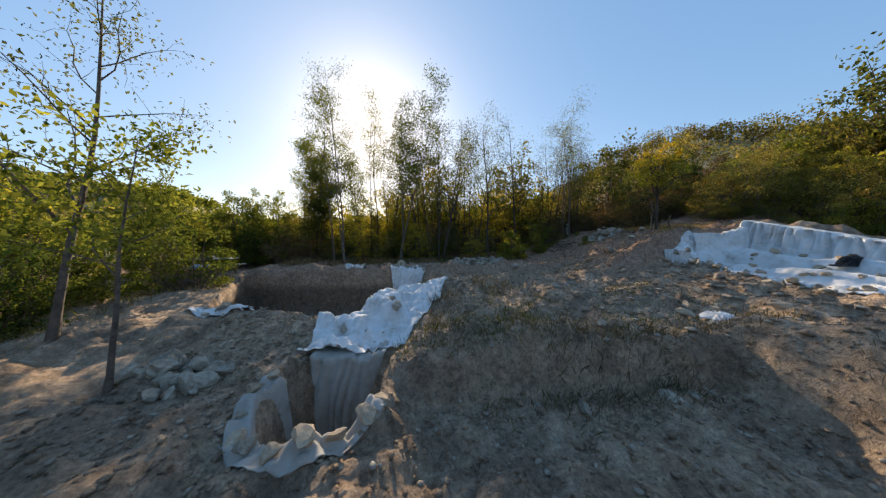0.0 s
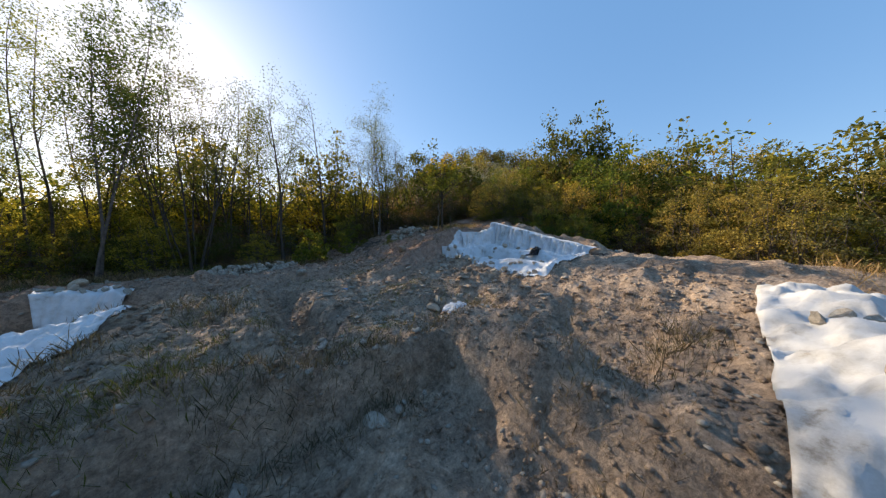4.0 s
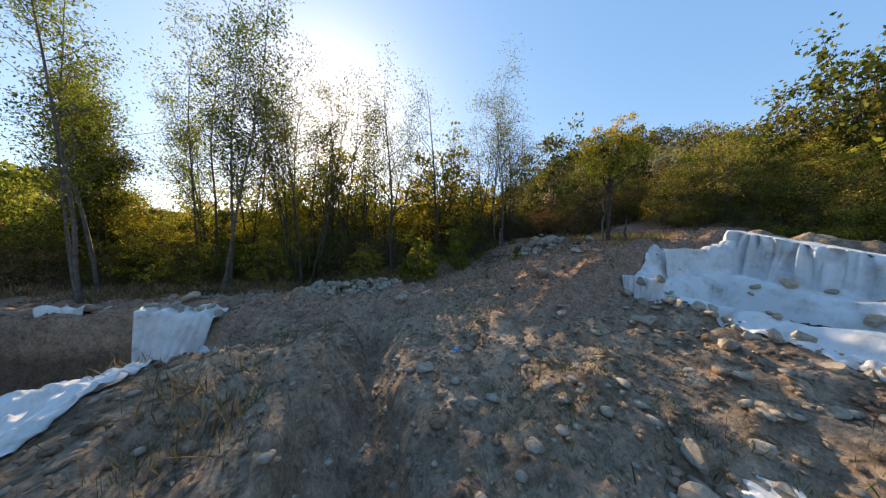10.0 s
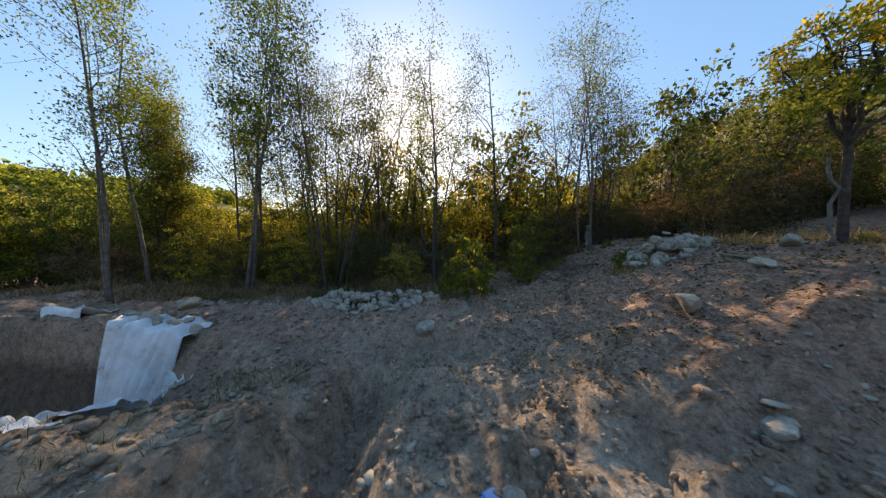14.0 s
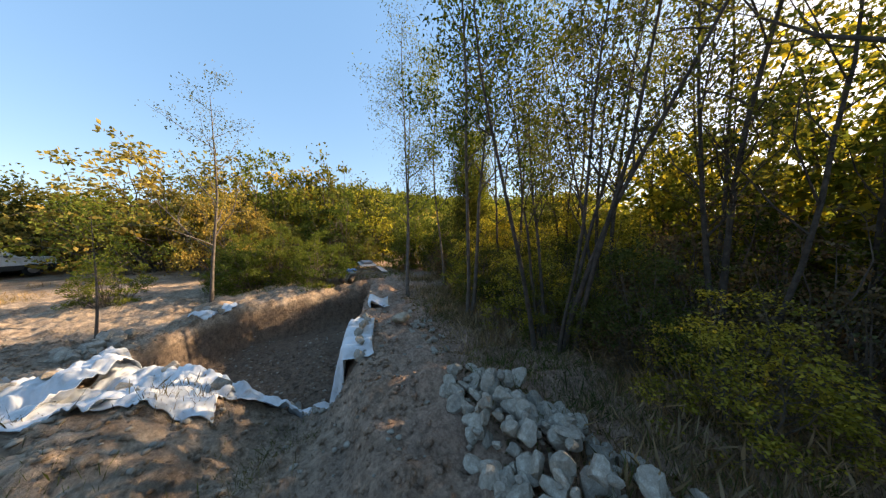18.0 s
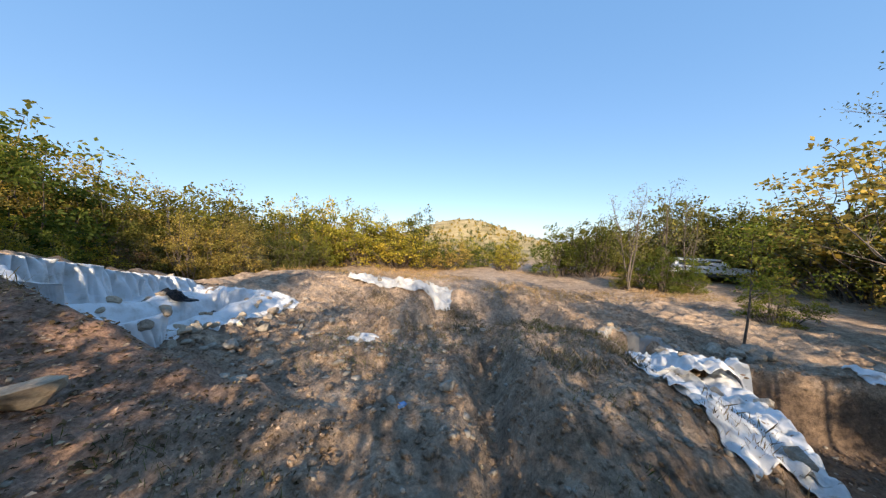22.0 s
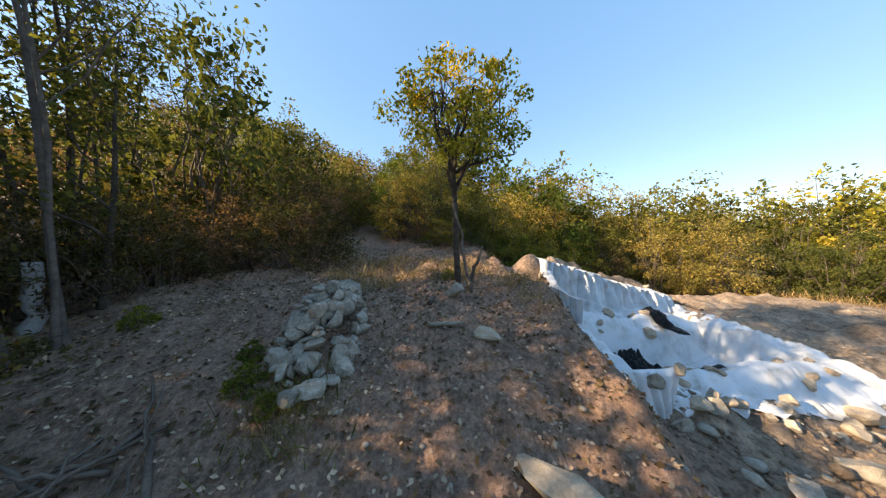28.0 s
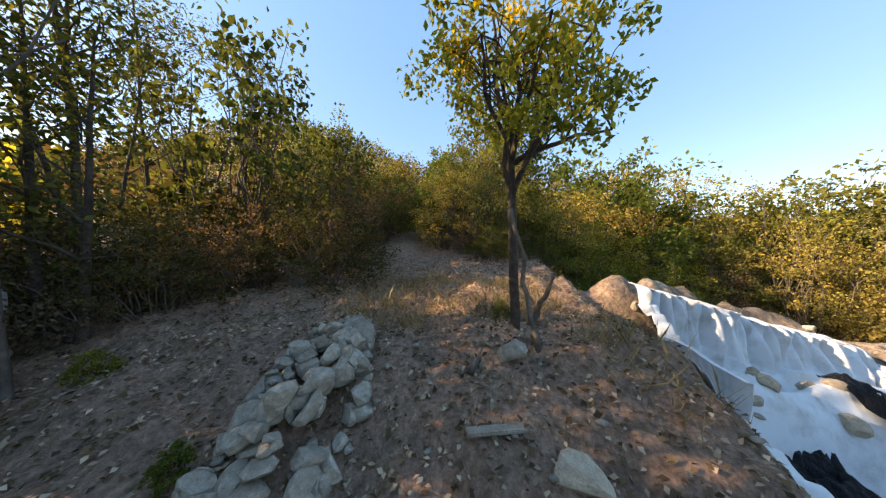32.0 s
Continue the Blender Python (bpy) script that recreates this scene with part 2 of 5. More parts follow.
def ground_z(x, y):
    x, y = np.asarray(x, float), np.asarray(y, float)
    jag = 0.5 * vnoise(x * 0.8 + 3, y * 0.2) + 0.25 * vnoise(x * 2.3, y * 0.6)
    up = 0.12 * sstep(3, 6.3, y) + 0.88 * sstep(6.35, 7.15, y + 0.6 * jag)
    z = 1.03 - 0.78 * (1 - sstep(2.05, 2.4, y + jag)) * sstep(-1.2, -0.5, x) * (1 - sstep(4.7, 5.2, x + jag)) * sstep(-4, -2, y)
    z = z + 0.26 * (1 - sstep(2.4, 2.65, x + 0.5 * jag)) * sstep(0.2, 1.3, x) * sstep(2.2, 2.6, y) * (1 - sstep(6.5, 7.8, y))
    z = z - 0.30 * (1 - sstep(3.4, 4.3, y + 0.5 * jag)) * (1 - sstep(-1.2, -0.5, x)) * sstep(-9, -5, x)
    z = z + 0.22 * sstep(3, 7, y) + 1.9 * sstep(4.5, 10.5, x) * up
    z = z + 1.0 * sstep(5.5, 11.5, x) * (1 - up) * (1 - 0.75 * sstep(13.2, 15.5, x)) * (1 - 0.4 * sstep(-2, -7, y))
    z = z + 0.34 * sstep(8.7, 9.1, y - 0.5 * jag) * sstep(-9, -7, x) * (1 - sstep(4.5, 8, x))
    z = z + 11 * np.exp(-((x - 45) / 20) ** 2 - ((y - 36) / 20) ** 2)
    z = z + 0.15 * np.clip(x - 11.5, 0, 25) * sstep(3, 8, y)
    z = z - 0.68 * ridge(x, y, (3.1, 3.9), (3.15, 8.0), 0.4) + 0.16 * ridge(x, y, (2.1, 3.4), (2.5, 8.3), 0.45)
    z = z + 0.22 * ridge(x, y, (0.5, 6.6), (0.3, 3.6), 0.75) - 0.55 * np.exp(-((x - 0.4) / 0.9) ** 2 - ((y - 8.0) / 0.8) ** 2) - 0.24 * np.exp(-((x - 6.3) / 1.1) ** 2 - ((y - 3.2) / 1.1) ** 2) + 0.46 * ridge(x, y, (5.8, 2.3), (5.3, 0.3), 0.55) - 0.3 * (1 - sstep(1.0, 1.35, y + jag)) * sstep(5.6, 6.3, x) * (1 - sstep(7.2, 8.6, x)) * sstep(-1.2, -0.4, y)
    z = z + (0.35 + 0.09 * np.clip(y, 2, 7)) * ridge(x, y, (13.6, 2.4), (12.6, 6.2), 0.5)
    z = z + 0.45 * np.exp(-((x - 6.3) / 2.4) ** 2 - ((y + 2.7) / 1.3) ** 2)
    z = z + 0.34 * np.exp(-((x - 5.7) / 0.9) ** 2 - ((y - 4.7) / 0.7) ** 2)
    z = z - 0.10 * ridge(x, y, *PATH_UP, 0.6)
    # hills round the valley
    z = z + 17 * np.exp(-((x + 4) / 38) ** 2 - ((y + 150) / 40) ** 2) * sstep(40, 90, -y)
    z = z + 30 * np.exp(-((x + 210) / 70) ** 2 - ((y - 10) / 120) ** 2) + 22 * np.exp(-((x + 150) / 80) ** 2 - ((y - 170) / 80) ** 2)
    z = z + 14 * np.exp(-((x - 160) / 70) ** 2 - ((y + 60) / 120) ** 2)
    r = np.hypot(x - 2, y - 5)
    dig = 1 - sstep(9, 18, r)
    z = z + (0.12 * fbm(x * 0.8, y * 0.8, 3) + 0.14 * fbm(x * 2.6, y * 2.6, 4)) * (0.35 + 0.65 * dig) + 0.5 * fbm(x * 0.09, y * 0.09, 2) * sstep(12, 30, r)
    crumb = np.abs(vnoise(x * 3.1 + 40, y * 3.1)) + 0.5 * np.abs(vnoise(x * 7.3, y * 7.3 + 11))
    z = z + (0.24 * crumb + 0.10 * np.maximum(0, vnoise(x * 1.7 + 9, y * 1.7) * 2.2) ** 2) * dig * (1 - 0.6 * sstep(6.6, 7.6, y) * sstep(5.2, 6.4, x))
    hole = inside(x, y, TRENCH, 0.24)
    z = z * (1 - hole) + hole * (0.0 + 0.10 * fbm(x, y, 3))
    hole = inside(x, y, PIT, 0.3)
    z = z * (1 - hole) + hole * (-0.5 + 0.08 * fbm(x, y, 3))
    hole = inside(x, y, EXCAV, 0.35)
    z = z * (1 - hole) + hole * np.minimum(z, 1.3 + 0.6 * sstep(11, 12.8, x))
    return z


def gz(x, y):
    return float(ground_z(np.array([x]), np.array([y]))[0])


def mesh_from(name, verts, faces, smooth=True):
    me = bpy.data.meshes.new(name)
    verts, faces = np.asarray(verts, np.float32), np.asarray(faces, np.int32)
    n, k = faces.shape
    me.vertices.add(len(verts))
    me.vertices.foreach_set("co", verts.ravel())
    me.loops.add(n * k)
    me.loops.foreach_set("vertex_index", faces.ravel())
    me.polygons.add(n)
    me.polygons.foreach_set("loop_start", np.arange(0, n * k, k, dtype=np.int32))
    if smooth:
        me.polygons.foreach_set("use_smooth", np.ones(n, bool))
    me.update(calc_edges=True)
    return me


def grid_faces(nu, nv):
    i = np.arange(nu * nv).reshape(nv, nu)
    return np.stack([i[:-1, :-1], i[:-1, 1:], i[1:, 1:], i[1:, :-1]], -1).reshape(-1, 4)


def part(name, me, mat, parent=None, label="", m=None):
    """One mesh object under a thing, or a thing of its own."""
    if isinstance(me, bmesh.types.BMesh):
        bm, me = me, bpy.data.meshes.new(name)
        bm.to_mesh(me)
        bm.free()
    if mat and not me.materials:
        me.materials.append(mat)
    ob = new(name, me)
    if parent:
        ob.parent = parent
    if m:
        ob.matrix_basis = m
    if label:
        tagged(ob, label)
    return ob


def thing(name, label, category, m=None, group="", kind=""):
    ob = new(name)
    ob.empty_display_size = 0.2
    if m:
        ob.matrix_basis = m
    return tagged(ob, label, category, group, kind)


def axis_steps(lo, hi, step):
    core = np.arange(lo, hi + step, step)
    grow, out = step, []
    d = 0.0
    while d < 2400:
        grow = min(grow * 1.13, 90)
        d += grow
        out.append(d)
    out = np.array(out)
    return np.concatenate([lo - out[::-1], core, core[-1] + out])


GX, GY = axis_steps(-9.0, 14.5, 0.085), axis_steps(-4.5, 13.0, 0.085)
XX, YY = np.meshgrid(GX, GY)
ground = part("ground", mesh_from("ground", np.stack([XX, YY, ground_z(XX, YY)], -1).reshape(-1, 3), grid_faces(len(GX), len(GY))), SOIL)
tagged(ground, "dug grey-brown clay soil with trenches, banks and leaf litter", "ground", kind="structure")


# ---- plants ----
def tubes(lines, sides=6):
    V, F, base = [], [], 0
    ang = np.linspace(0, 2 * np.pi, sides, endpoint=False)
    for ln in lines:
        p, r = ln[:, :3], ln[:, 3]
        d = np.gradient(p, axis=0)
        d /= np.linalg.norm(d, axis=1, keepdims=True) + 1e-9
        a = np.cross(d, np.array([0.31, 0.95, 0.05]))
        a /= np.linalg.norm(a, axis=1, keepdims=True) + 1e-9
        b = np.cross(d, a)
        ring = p[:, None] + r[:, None, None] * (np.cos(ang)[None, :, None] * a[:, None] + np.sin(ang)[None, :, None] * b[:, None])
        n = len(p)
        V.append(ring.reshape(-1, 3))
        i = np.arange(n * sides).reshape(n, sides) + base
        j = np.roll(i, -1, axis=1)
        F.append(np.stack([i[:-1], j[:-1], j[1:], i[1:]], -1).reshape(-1, 4))
        base += n * sides
    return np.concatenate(V), np.concatenate(F)


def leaves(points, size, rng, slim=0.5, droop=0.0):
    n = len(points)
    d = rng.normal(size=(n, 3))
    d[:, 2] -= droop
    d /= np.linalg.norm(d, axis=1, keepdims=True)
    s = np.cross(d, rng.normal(size=(n, 3)))
    s /= np.linalg.norm(s, axis=1, keepdims=True)
    l = size * rng.uniform(0.6, 1.35, (n, 1))
    bend = np.cross(d, s) * l * 0.12
    v = np.stack([points, points + d * l * 0.45 + s * l * slim * 0.5 + bend, points + d * l, points + d * l * 0.45 - s * l * slim * 0.5 + bend], 1)
    return v.reshape(-1, 3), np.arange(4 * n).reshape(n, 4)


def limb(start, way, length, r0, r1, rng, n=6, wobble=0.12, lift=0.0):
    p, d = np.array(start, float), np.array(way, float)
    d /= np.linalg.norm(d)
    out, step = [np.r_[p, r0]], length / (n - 1)
    for k in range(1, n):
        d = d + rng.normal(size=3) * wobble + np.array([0, 0, lift])
        d /= np.linalg.norm(d)
        p = p + d * step
        out.append(np.r_[p, r0 + (r1 - r0) * k / (n - 1)])
    return np.array(out)


def grow(rng, height, stems=1, r=0.07, bare=0.35, boughs=12, reach=0.3, lean=0.06, rise=0.8, twigs=4, base_spread=0.15, leaf_per=30, spread=0.22, first_way=None):
    """Stems with boughs and twigs; also the places of the leaves round the twigs."""
    lines, spots = [], []
    for s in range(stems):
        a = rng.uniform(0, 2 * np.pi)
        o = np.array([math.cos(a), math.sin(a), 0]) * (base_spread * rng.uniform(0.3, 1) if stems > 1 else 0)
        h = height * rng.uniform(0.78, 1.0) if s else height
        w = np.array([math.cos(a) * lean * (1.6 if stems > 1 else 1), math.sin(a) * lean * (1.6 if stems > 1 else 1), 1])
        if first_way is not None and s == 0:
            w = np.array(first_way, float)
        rr = r * rng.uniform(0.65, 1.0) if s else r
        tr = limb(o - np.array([0, 0, 0.15]), w, h, rr, rr * 0.12, rng, 10, 0.045, 0.03)
        tr[0, 3] *= 1.35
        lines.append(tr)
        for k in range(boughs):
            f = bare + (1 - bare) * (k + rng.uniform(0, 1)) / boughs
            x = f * 9
            i = min(int(x), 8)
            q = tr[i] + (tr[i + 1] - tr[i]) * (x - i)
            a = rng.uniform(0, 2 * np.pi)
            L = height * reach * (1.15 - 0.75 * f) * rng.uniform(0.6, 1.2)
            br = limb(q[:3], (math.cos(a), math.sin(a), rise), L, q[3] * 0.55, q[3] * 0.10 + 0.002, rng, 5, 0.16, 0.05)
            lines.append(br)
            for t in range(twigs):
                e = br[rng.integers(1, 5)]
                tw = limb(e[:3], rng.normal(size=3) + br[4, :3] - br[0, :3], L * rng.uniform(0.25, 0.5), max(e[3] * 0.5, 0.004), 0.002, rng, 4, 0.25)
                lines.append(tw)
                m = rng.poisson(leaf_per * 2.0)
                c = tw[rng.integers(1, 4, m), :3] + np.clip(rng.normal(size=(m, 3)), -1.5, 1.5) * spread * np.array([1, 1, 0.8])
                spots.append(c)
    return lines, np.concatenate(spots)


def add_tree(x, y, rng, label, leaf, bark=BARK, name="tree", size=0.085, slim=0.5, category="tree", group="", sink=0.0, sides=6, **kw):
    lines, spots = grow(rng, **kw)
    t = thing(name, label, category, pose(x, y, gz(x, y) - sink), group)
    part("trunk", mesh_from("trunk", *tubes(lines, sides)), bark, t)
    part("crown", mesh_from("crown", *leaves(spots, size, rng, slim, 0.4), smooth=False), leaf, t)
    return t


R = np.random.default_rng(21)
WOOD_EDGE = "trees along the wood edge"
# slender leaning birch-like tree at the end of the row
add_tree(-4.6, 12.2, R, "slender pale-barked tree with sparse green leaves", LEAF_GREEN, PALE_BARK, group=WOOD_EDGE, height=8.7, r=0.05, bare=0.32, boughs=16, reach=0.22, twigs=4, leaf_per=36, spread=0.2, first_way=(-0.10, 0, 1), size=0.078)
add_tree(-1.3, 11.6, R, "slender grey-barked twin-stemmed tree beside the trench", LEAF_GREEN, PALE_BARK, group=WOOD_EDGE, height=8.9, stems=2, r=0.05, bare=0.32, boughs=17, reach=0.2, twigs=4, leaf_per=36, spread=0.22, size=0.078)
add_tree(-3.6, 10.6, R, "tall slender tree with drooping green leaves by the trench corner", LEAF_GREEN, PALE_BARK, group=WOOD_EDGE, height=9.2, stems=2, r=0.05, bare=0.3, boughs=18, reach=0.2, twigs=4, leaf_per=20, spread=0.24, size=0.062)
add_tree(0.9, 12.2, R, "multi-stemmed dark tree with fine upright branches", LEAF_OLIVE, BARK, group=WOOD_EDGE, height=8.0, stems=7, r=0.045, bare=0.35, boughs=10, reach=0.2, rise=1.6, twigs=4, leaf_per=10, spread=0.2, base_spread=0.35, lean=0.12, size=0.078)
add_tree(4.0, 13.0, R, "dark forked tree with spreading bare boughs", LEAF_GREEN, BARK, group=WOOD_EDGE, height=8.0, r=0.075, bare=0.3, boughs=14, reach=0.36, twigs=6, leaf_per=13, spread=0.28, size=0.078)
add_tree(6.4, 14.6, R, "tall leafy tree with yellow-green leaves", LEAF_GREEN, BARK, group=WOOD_EDGE, height=8.8, r=0.08, bare=0.3, boughs=14, reach=0.27, twigs=5, leaf_per=9, spread=0.28, size=0.08)
for x, y, h, s, leaf, lp in ((-2.9, 13.8, 9.6, 2, LEAF_GREEN, 26), (0.1, 14.4, 10.2, 3, LEAF_OLIVE, 24), (2.4, 14.2, 8.6, 3, LEAF_OLIVE, 10), (2.7, 17.0, 8.6, 2, LEAF_YELLOW, 22),
                             (5.2, 17.2, 9.4, 2, LEAF_GREEN, 15), (-0.6, 17.5, 9.0, 2, LEAF_GREEN, 24), (7.6, 17.6, 8.0, 2, LEAF_OLIVE, 13), (-6.8, 14.8, 7.4, 3, LEAF_GREEN, 60), (-5.9, 13.9, 6.0, 3, LEAF_OLIVE, 60),
                             (8.2, 14.2, 5.6, 2, LEAF_OLIVE, 14), (1.2, 16.2, 8.6, 3, LEAF_OLIVE, 28), (-1.9, 15.6, 8.6, 3, LEAF_OLIVE, 28), (3.6, 15.4, 8.0, 3, LEAF_GREEN, 17), (-3.8, 16.2, 7.6, 3, LEAF_GREEN, 34), (9.6, 13.3, 4.2, 2, LEAF_OLIVE, 14)):
    add_tree(x, y, R, "slender wood-edge tree with thin upright stems", leaf, BARK, group=WOOD_EDGE, height=h, stems=s, r=0.05, bare=0.25, boughs=12, reach=0.22, rise=1.1, twigs=4, leaf_per=lp, spread=0.24, base_spread=0.3, size=0.078)

# three of these crowns take the leaf colour darkened for shade
for x, y, h, leaf in ((9.4, 15.0, 7.0, LEAF_OLIVE), (11.2, 15.4, 6.6, LEAF_SHADED), (12.6, 16.2, 6.2, LEAF_OLIVE), (14.2, 15.8, 5.4, LEAF_SHADED), (10.2, 14.0, 5.6, LEAF_SHADED)):
    add_tree(x, y, R, "tall forked tree with green leaves above the path", leaf, BARK, group=WOOD_EDGE, height=h, stems=2, r=0.052, bare=0.42, boughs=11, reach=0.3, rise=0.9, twigs=5, leaf_per=10, spread=0.26, base_spread=0.2, size=0.062)

add_tree(8.9, 12.66, R, "pale grey forked tree with drooping green leaves beside the slope", LEAF_GREEN, PALE_BARK, group=WOOD_EDGE, height=7.6, stems=3, r=0.038, bare=0.36, boughs=12, reach=0.3, rise=0.9, twigs=5, leaf_per=16, spread=0.26, base_spread=0.2, lean=0.05, size=0.062)

# plants whose leaves stand in clumps
def clumps(rng, centres, sizes, per, flat=0.75):
    """Leaf places round each clump's centre, none far out."""
    out = []
    for c, s in zip(centres, sizes):
        u = rng.normal(size=(max(4, int(per * s / np.mean(sizes))), 3))
        u /= np.linalg.norm(u, axis=1, keepdims=True)
        out.append(c + u * (s * rng.uniform(0.15, 1.0, (len(u), 1)) ** 0.7) * (1, 1, flat))
    return np.concatenate(out)


def reach_to(rng, a, b, r0, r1, n=6, sag=0.1):
    a, b = np.array(a, float), np.array(b, float)
    t = np.linspace(0, 1, n)[:, None]
    L = np.linalg.norm(b - a)
    p = a + (b - a) * t + rng.normal(size=(n, 3)) * 0.035 * L * np.sin(np.pi * t)
    p[:, 2] += (sag * L * np.sin(np.pi * t))[:, 0]
    return np.c_[p, r0 + (r1 - r0) * t[:, 0]]


# the yellow-topped tree on the slope
def yellow_tree(x, y):
    rng = np.random.default_rng(12)
    t = thing("oak_tree", "young tree with a round crown, green below and yellow above", "tree", pose(x, y, gz(x, y)) @ Matrix.Diagonal((0.78, 0.78, 0.85, 1)))
    trunk = limb((0, 0, -0.15), (0.04, 0.0, 1), 2.3, 0.075, 0.055, rng, 7, 0.025)
    lines, ends = [trunk], []
    fork = trunk[6, :3]
    for k in range(8):
        a = k * 2.4
        w = 0.35 + 0.65 * (k % 3) / 2
        tip = np.array([1.25 * w * math.cos(a), 1.25 * w * math.sin(a), 2.55 + (1.0 - w) * 1.9 + rng.uniform(0, 0.5)])
        main = reach_to(rng, trunk[5 if k % 2 else 6, :3], tip, 0.045, 0.014, 7, 0.08)
        lines.append(main)
        for j in range(9):
            e = main[rng.integers(2, 7)]
            u = rng.normal(size=3)
            u /= np.linalg.norm(u)
            tip = np.array([0, 0, 3.35]) + u * (1.68, 1.68, 1.3) * rng.uniform(0.5, 1.0)
            tip = e[:3] + (tip - e[:3]) * min(1.0, 1.3 / np.linalg.norm(tip - e[:3]))
            lines.append(reach_to(rng, e[:3], tip, 0.013, 0.003, 5, 0.06))
            ends.append(tip)
    part("trunk", mesh_from("trunk", *tubes(lines, 7)), BARK, t)
    ends = np.array(ends)
    pts = clumps(rng, ends, rng.uniform(0.16, 0.36, len(ends)), 95)
    high = pts[:, 2] + rng.normal(size=len(pts)) * 0.35 > 3.6
    part("crown", mesh_from("crown", *leaves(pts[~high], 0.08, rng, 0.6, 0.3), smooth=False), LEAF_BRIGHT, t, "green lower leaves")
    part("crown_top", mesh_from("crown_top", *leaves(pts[high], 0.08, rng, 0.6, 0.3), smooth=False), LEAF_AMBER, t, "yellow upper leaves")


yellow_tree(10.35, 8.4)
# the small tree and the bare trees on the far side of the trench
add_tree(-4.9, 2.45, R, "small young tree with yellow-green leaves by the trench", LEAF_BRIGHT, PALE_BARK, height=3.7, r=0.04, bare=0.45, boughs=10, reach=0.42, twigs=4, leaf_per=24, spread=0.15, size=0.085, rise=0.6)
add_tree(-7.2, 3.9, R, "tall thin half-bare tree with grey leaves", LEAF_GREY, PALE_BARK, height=7.4, stems=1, r=0.065, bare=0.25, boughs=16, reach=0.34, twigs=6, leaf_per=9, spread=0.2, size=0.075)
for x, y, h in ((-7.4, -6.2, 6.8), (-7.8, -6.5, 6.2), (-9.6, -6.6, 6.6), (-10.6, -5.6, 6.0)):
    add_tree(x, y, R, "bare thin pale tree at the clearing", LEAF_GREY, PALE_BARK, group="bare trees", height=h, stems=2, r=0.06, bare=0.3, boughs=12, reach=0.25, rise=1.5, twigs=5, leaf_per=3, spread=0.15, size=0.09)


def shrub_kind(seed, height, width, leaf, leaf_n, size, stems=46, low=0.06):
    """A shrub of many stems, each ending in a clump of leaves inside an uneven dome."""
    rng = np.random.default_rng(seed)
    lines, tips, sizes = [], [], []
    for s in range(stems):
        a, q = rng.uniform(0, 2 * np.pi), math.sqrt(rng.uniform(0, 1))
        dome = math.sqrt(max(0.0, 1 - q * q * 0.9))
        z = height * (low + (dome - low) * (1 - rng.uniform(0, 1) ** 1.6 * 0.9)) * rng.uniform(0.82, 1.08)
        tip = np.array([width * q * math.cos(a), width * q * math.sin(a), z])
        foot = np.array([0.35 * width * q * math.cos(a + 0.6), 0.35 * width * q * math.sin(a + 0.6), -0.2])
        st = reach_to(rng, foot, tip, 0.022, 0.005, 6, 0.04)
        lines.append(st)
        tips.append(tip)
        sizes.append(height * rng.uniform(0.06, 0.15))
        for k in range(2):
            e = st[rng.integers(3, 6)]
            u = rng.normal(size=3) * (1, 1, 0.6) + (0, 0, 0.5)
            tw = limb(e[:3], u, height * rng.uniform(0.06, 0.16), 0.008, 0.002, rng, 4, 0.2)
            lines.append(tw)
            tips.append(tw[3, :3])
            sizes.append(height * rng.uniform(0.035, 0.08))
    t = thing("shrub", "", "shrub")
    part("framework", mesh_from("framework", *tubes(lines, 4)), TWIG, t)
    pts = clumps(rng, np.array(tips), np.array(sizes), leaf_n / len(tips))
    pts[:, 2] = np.maximum(pts[:, 2], 0.02)
    part("foliage", mesh_from("foliage", *leaves(pts, size, rng, 0.6, 0.2), smooth=False), leaf, t)
    return t


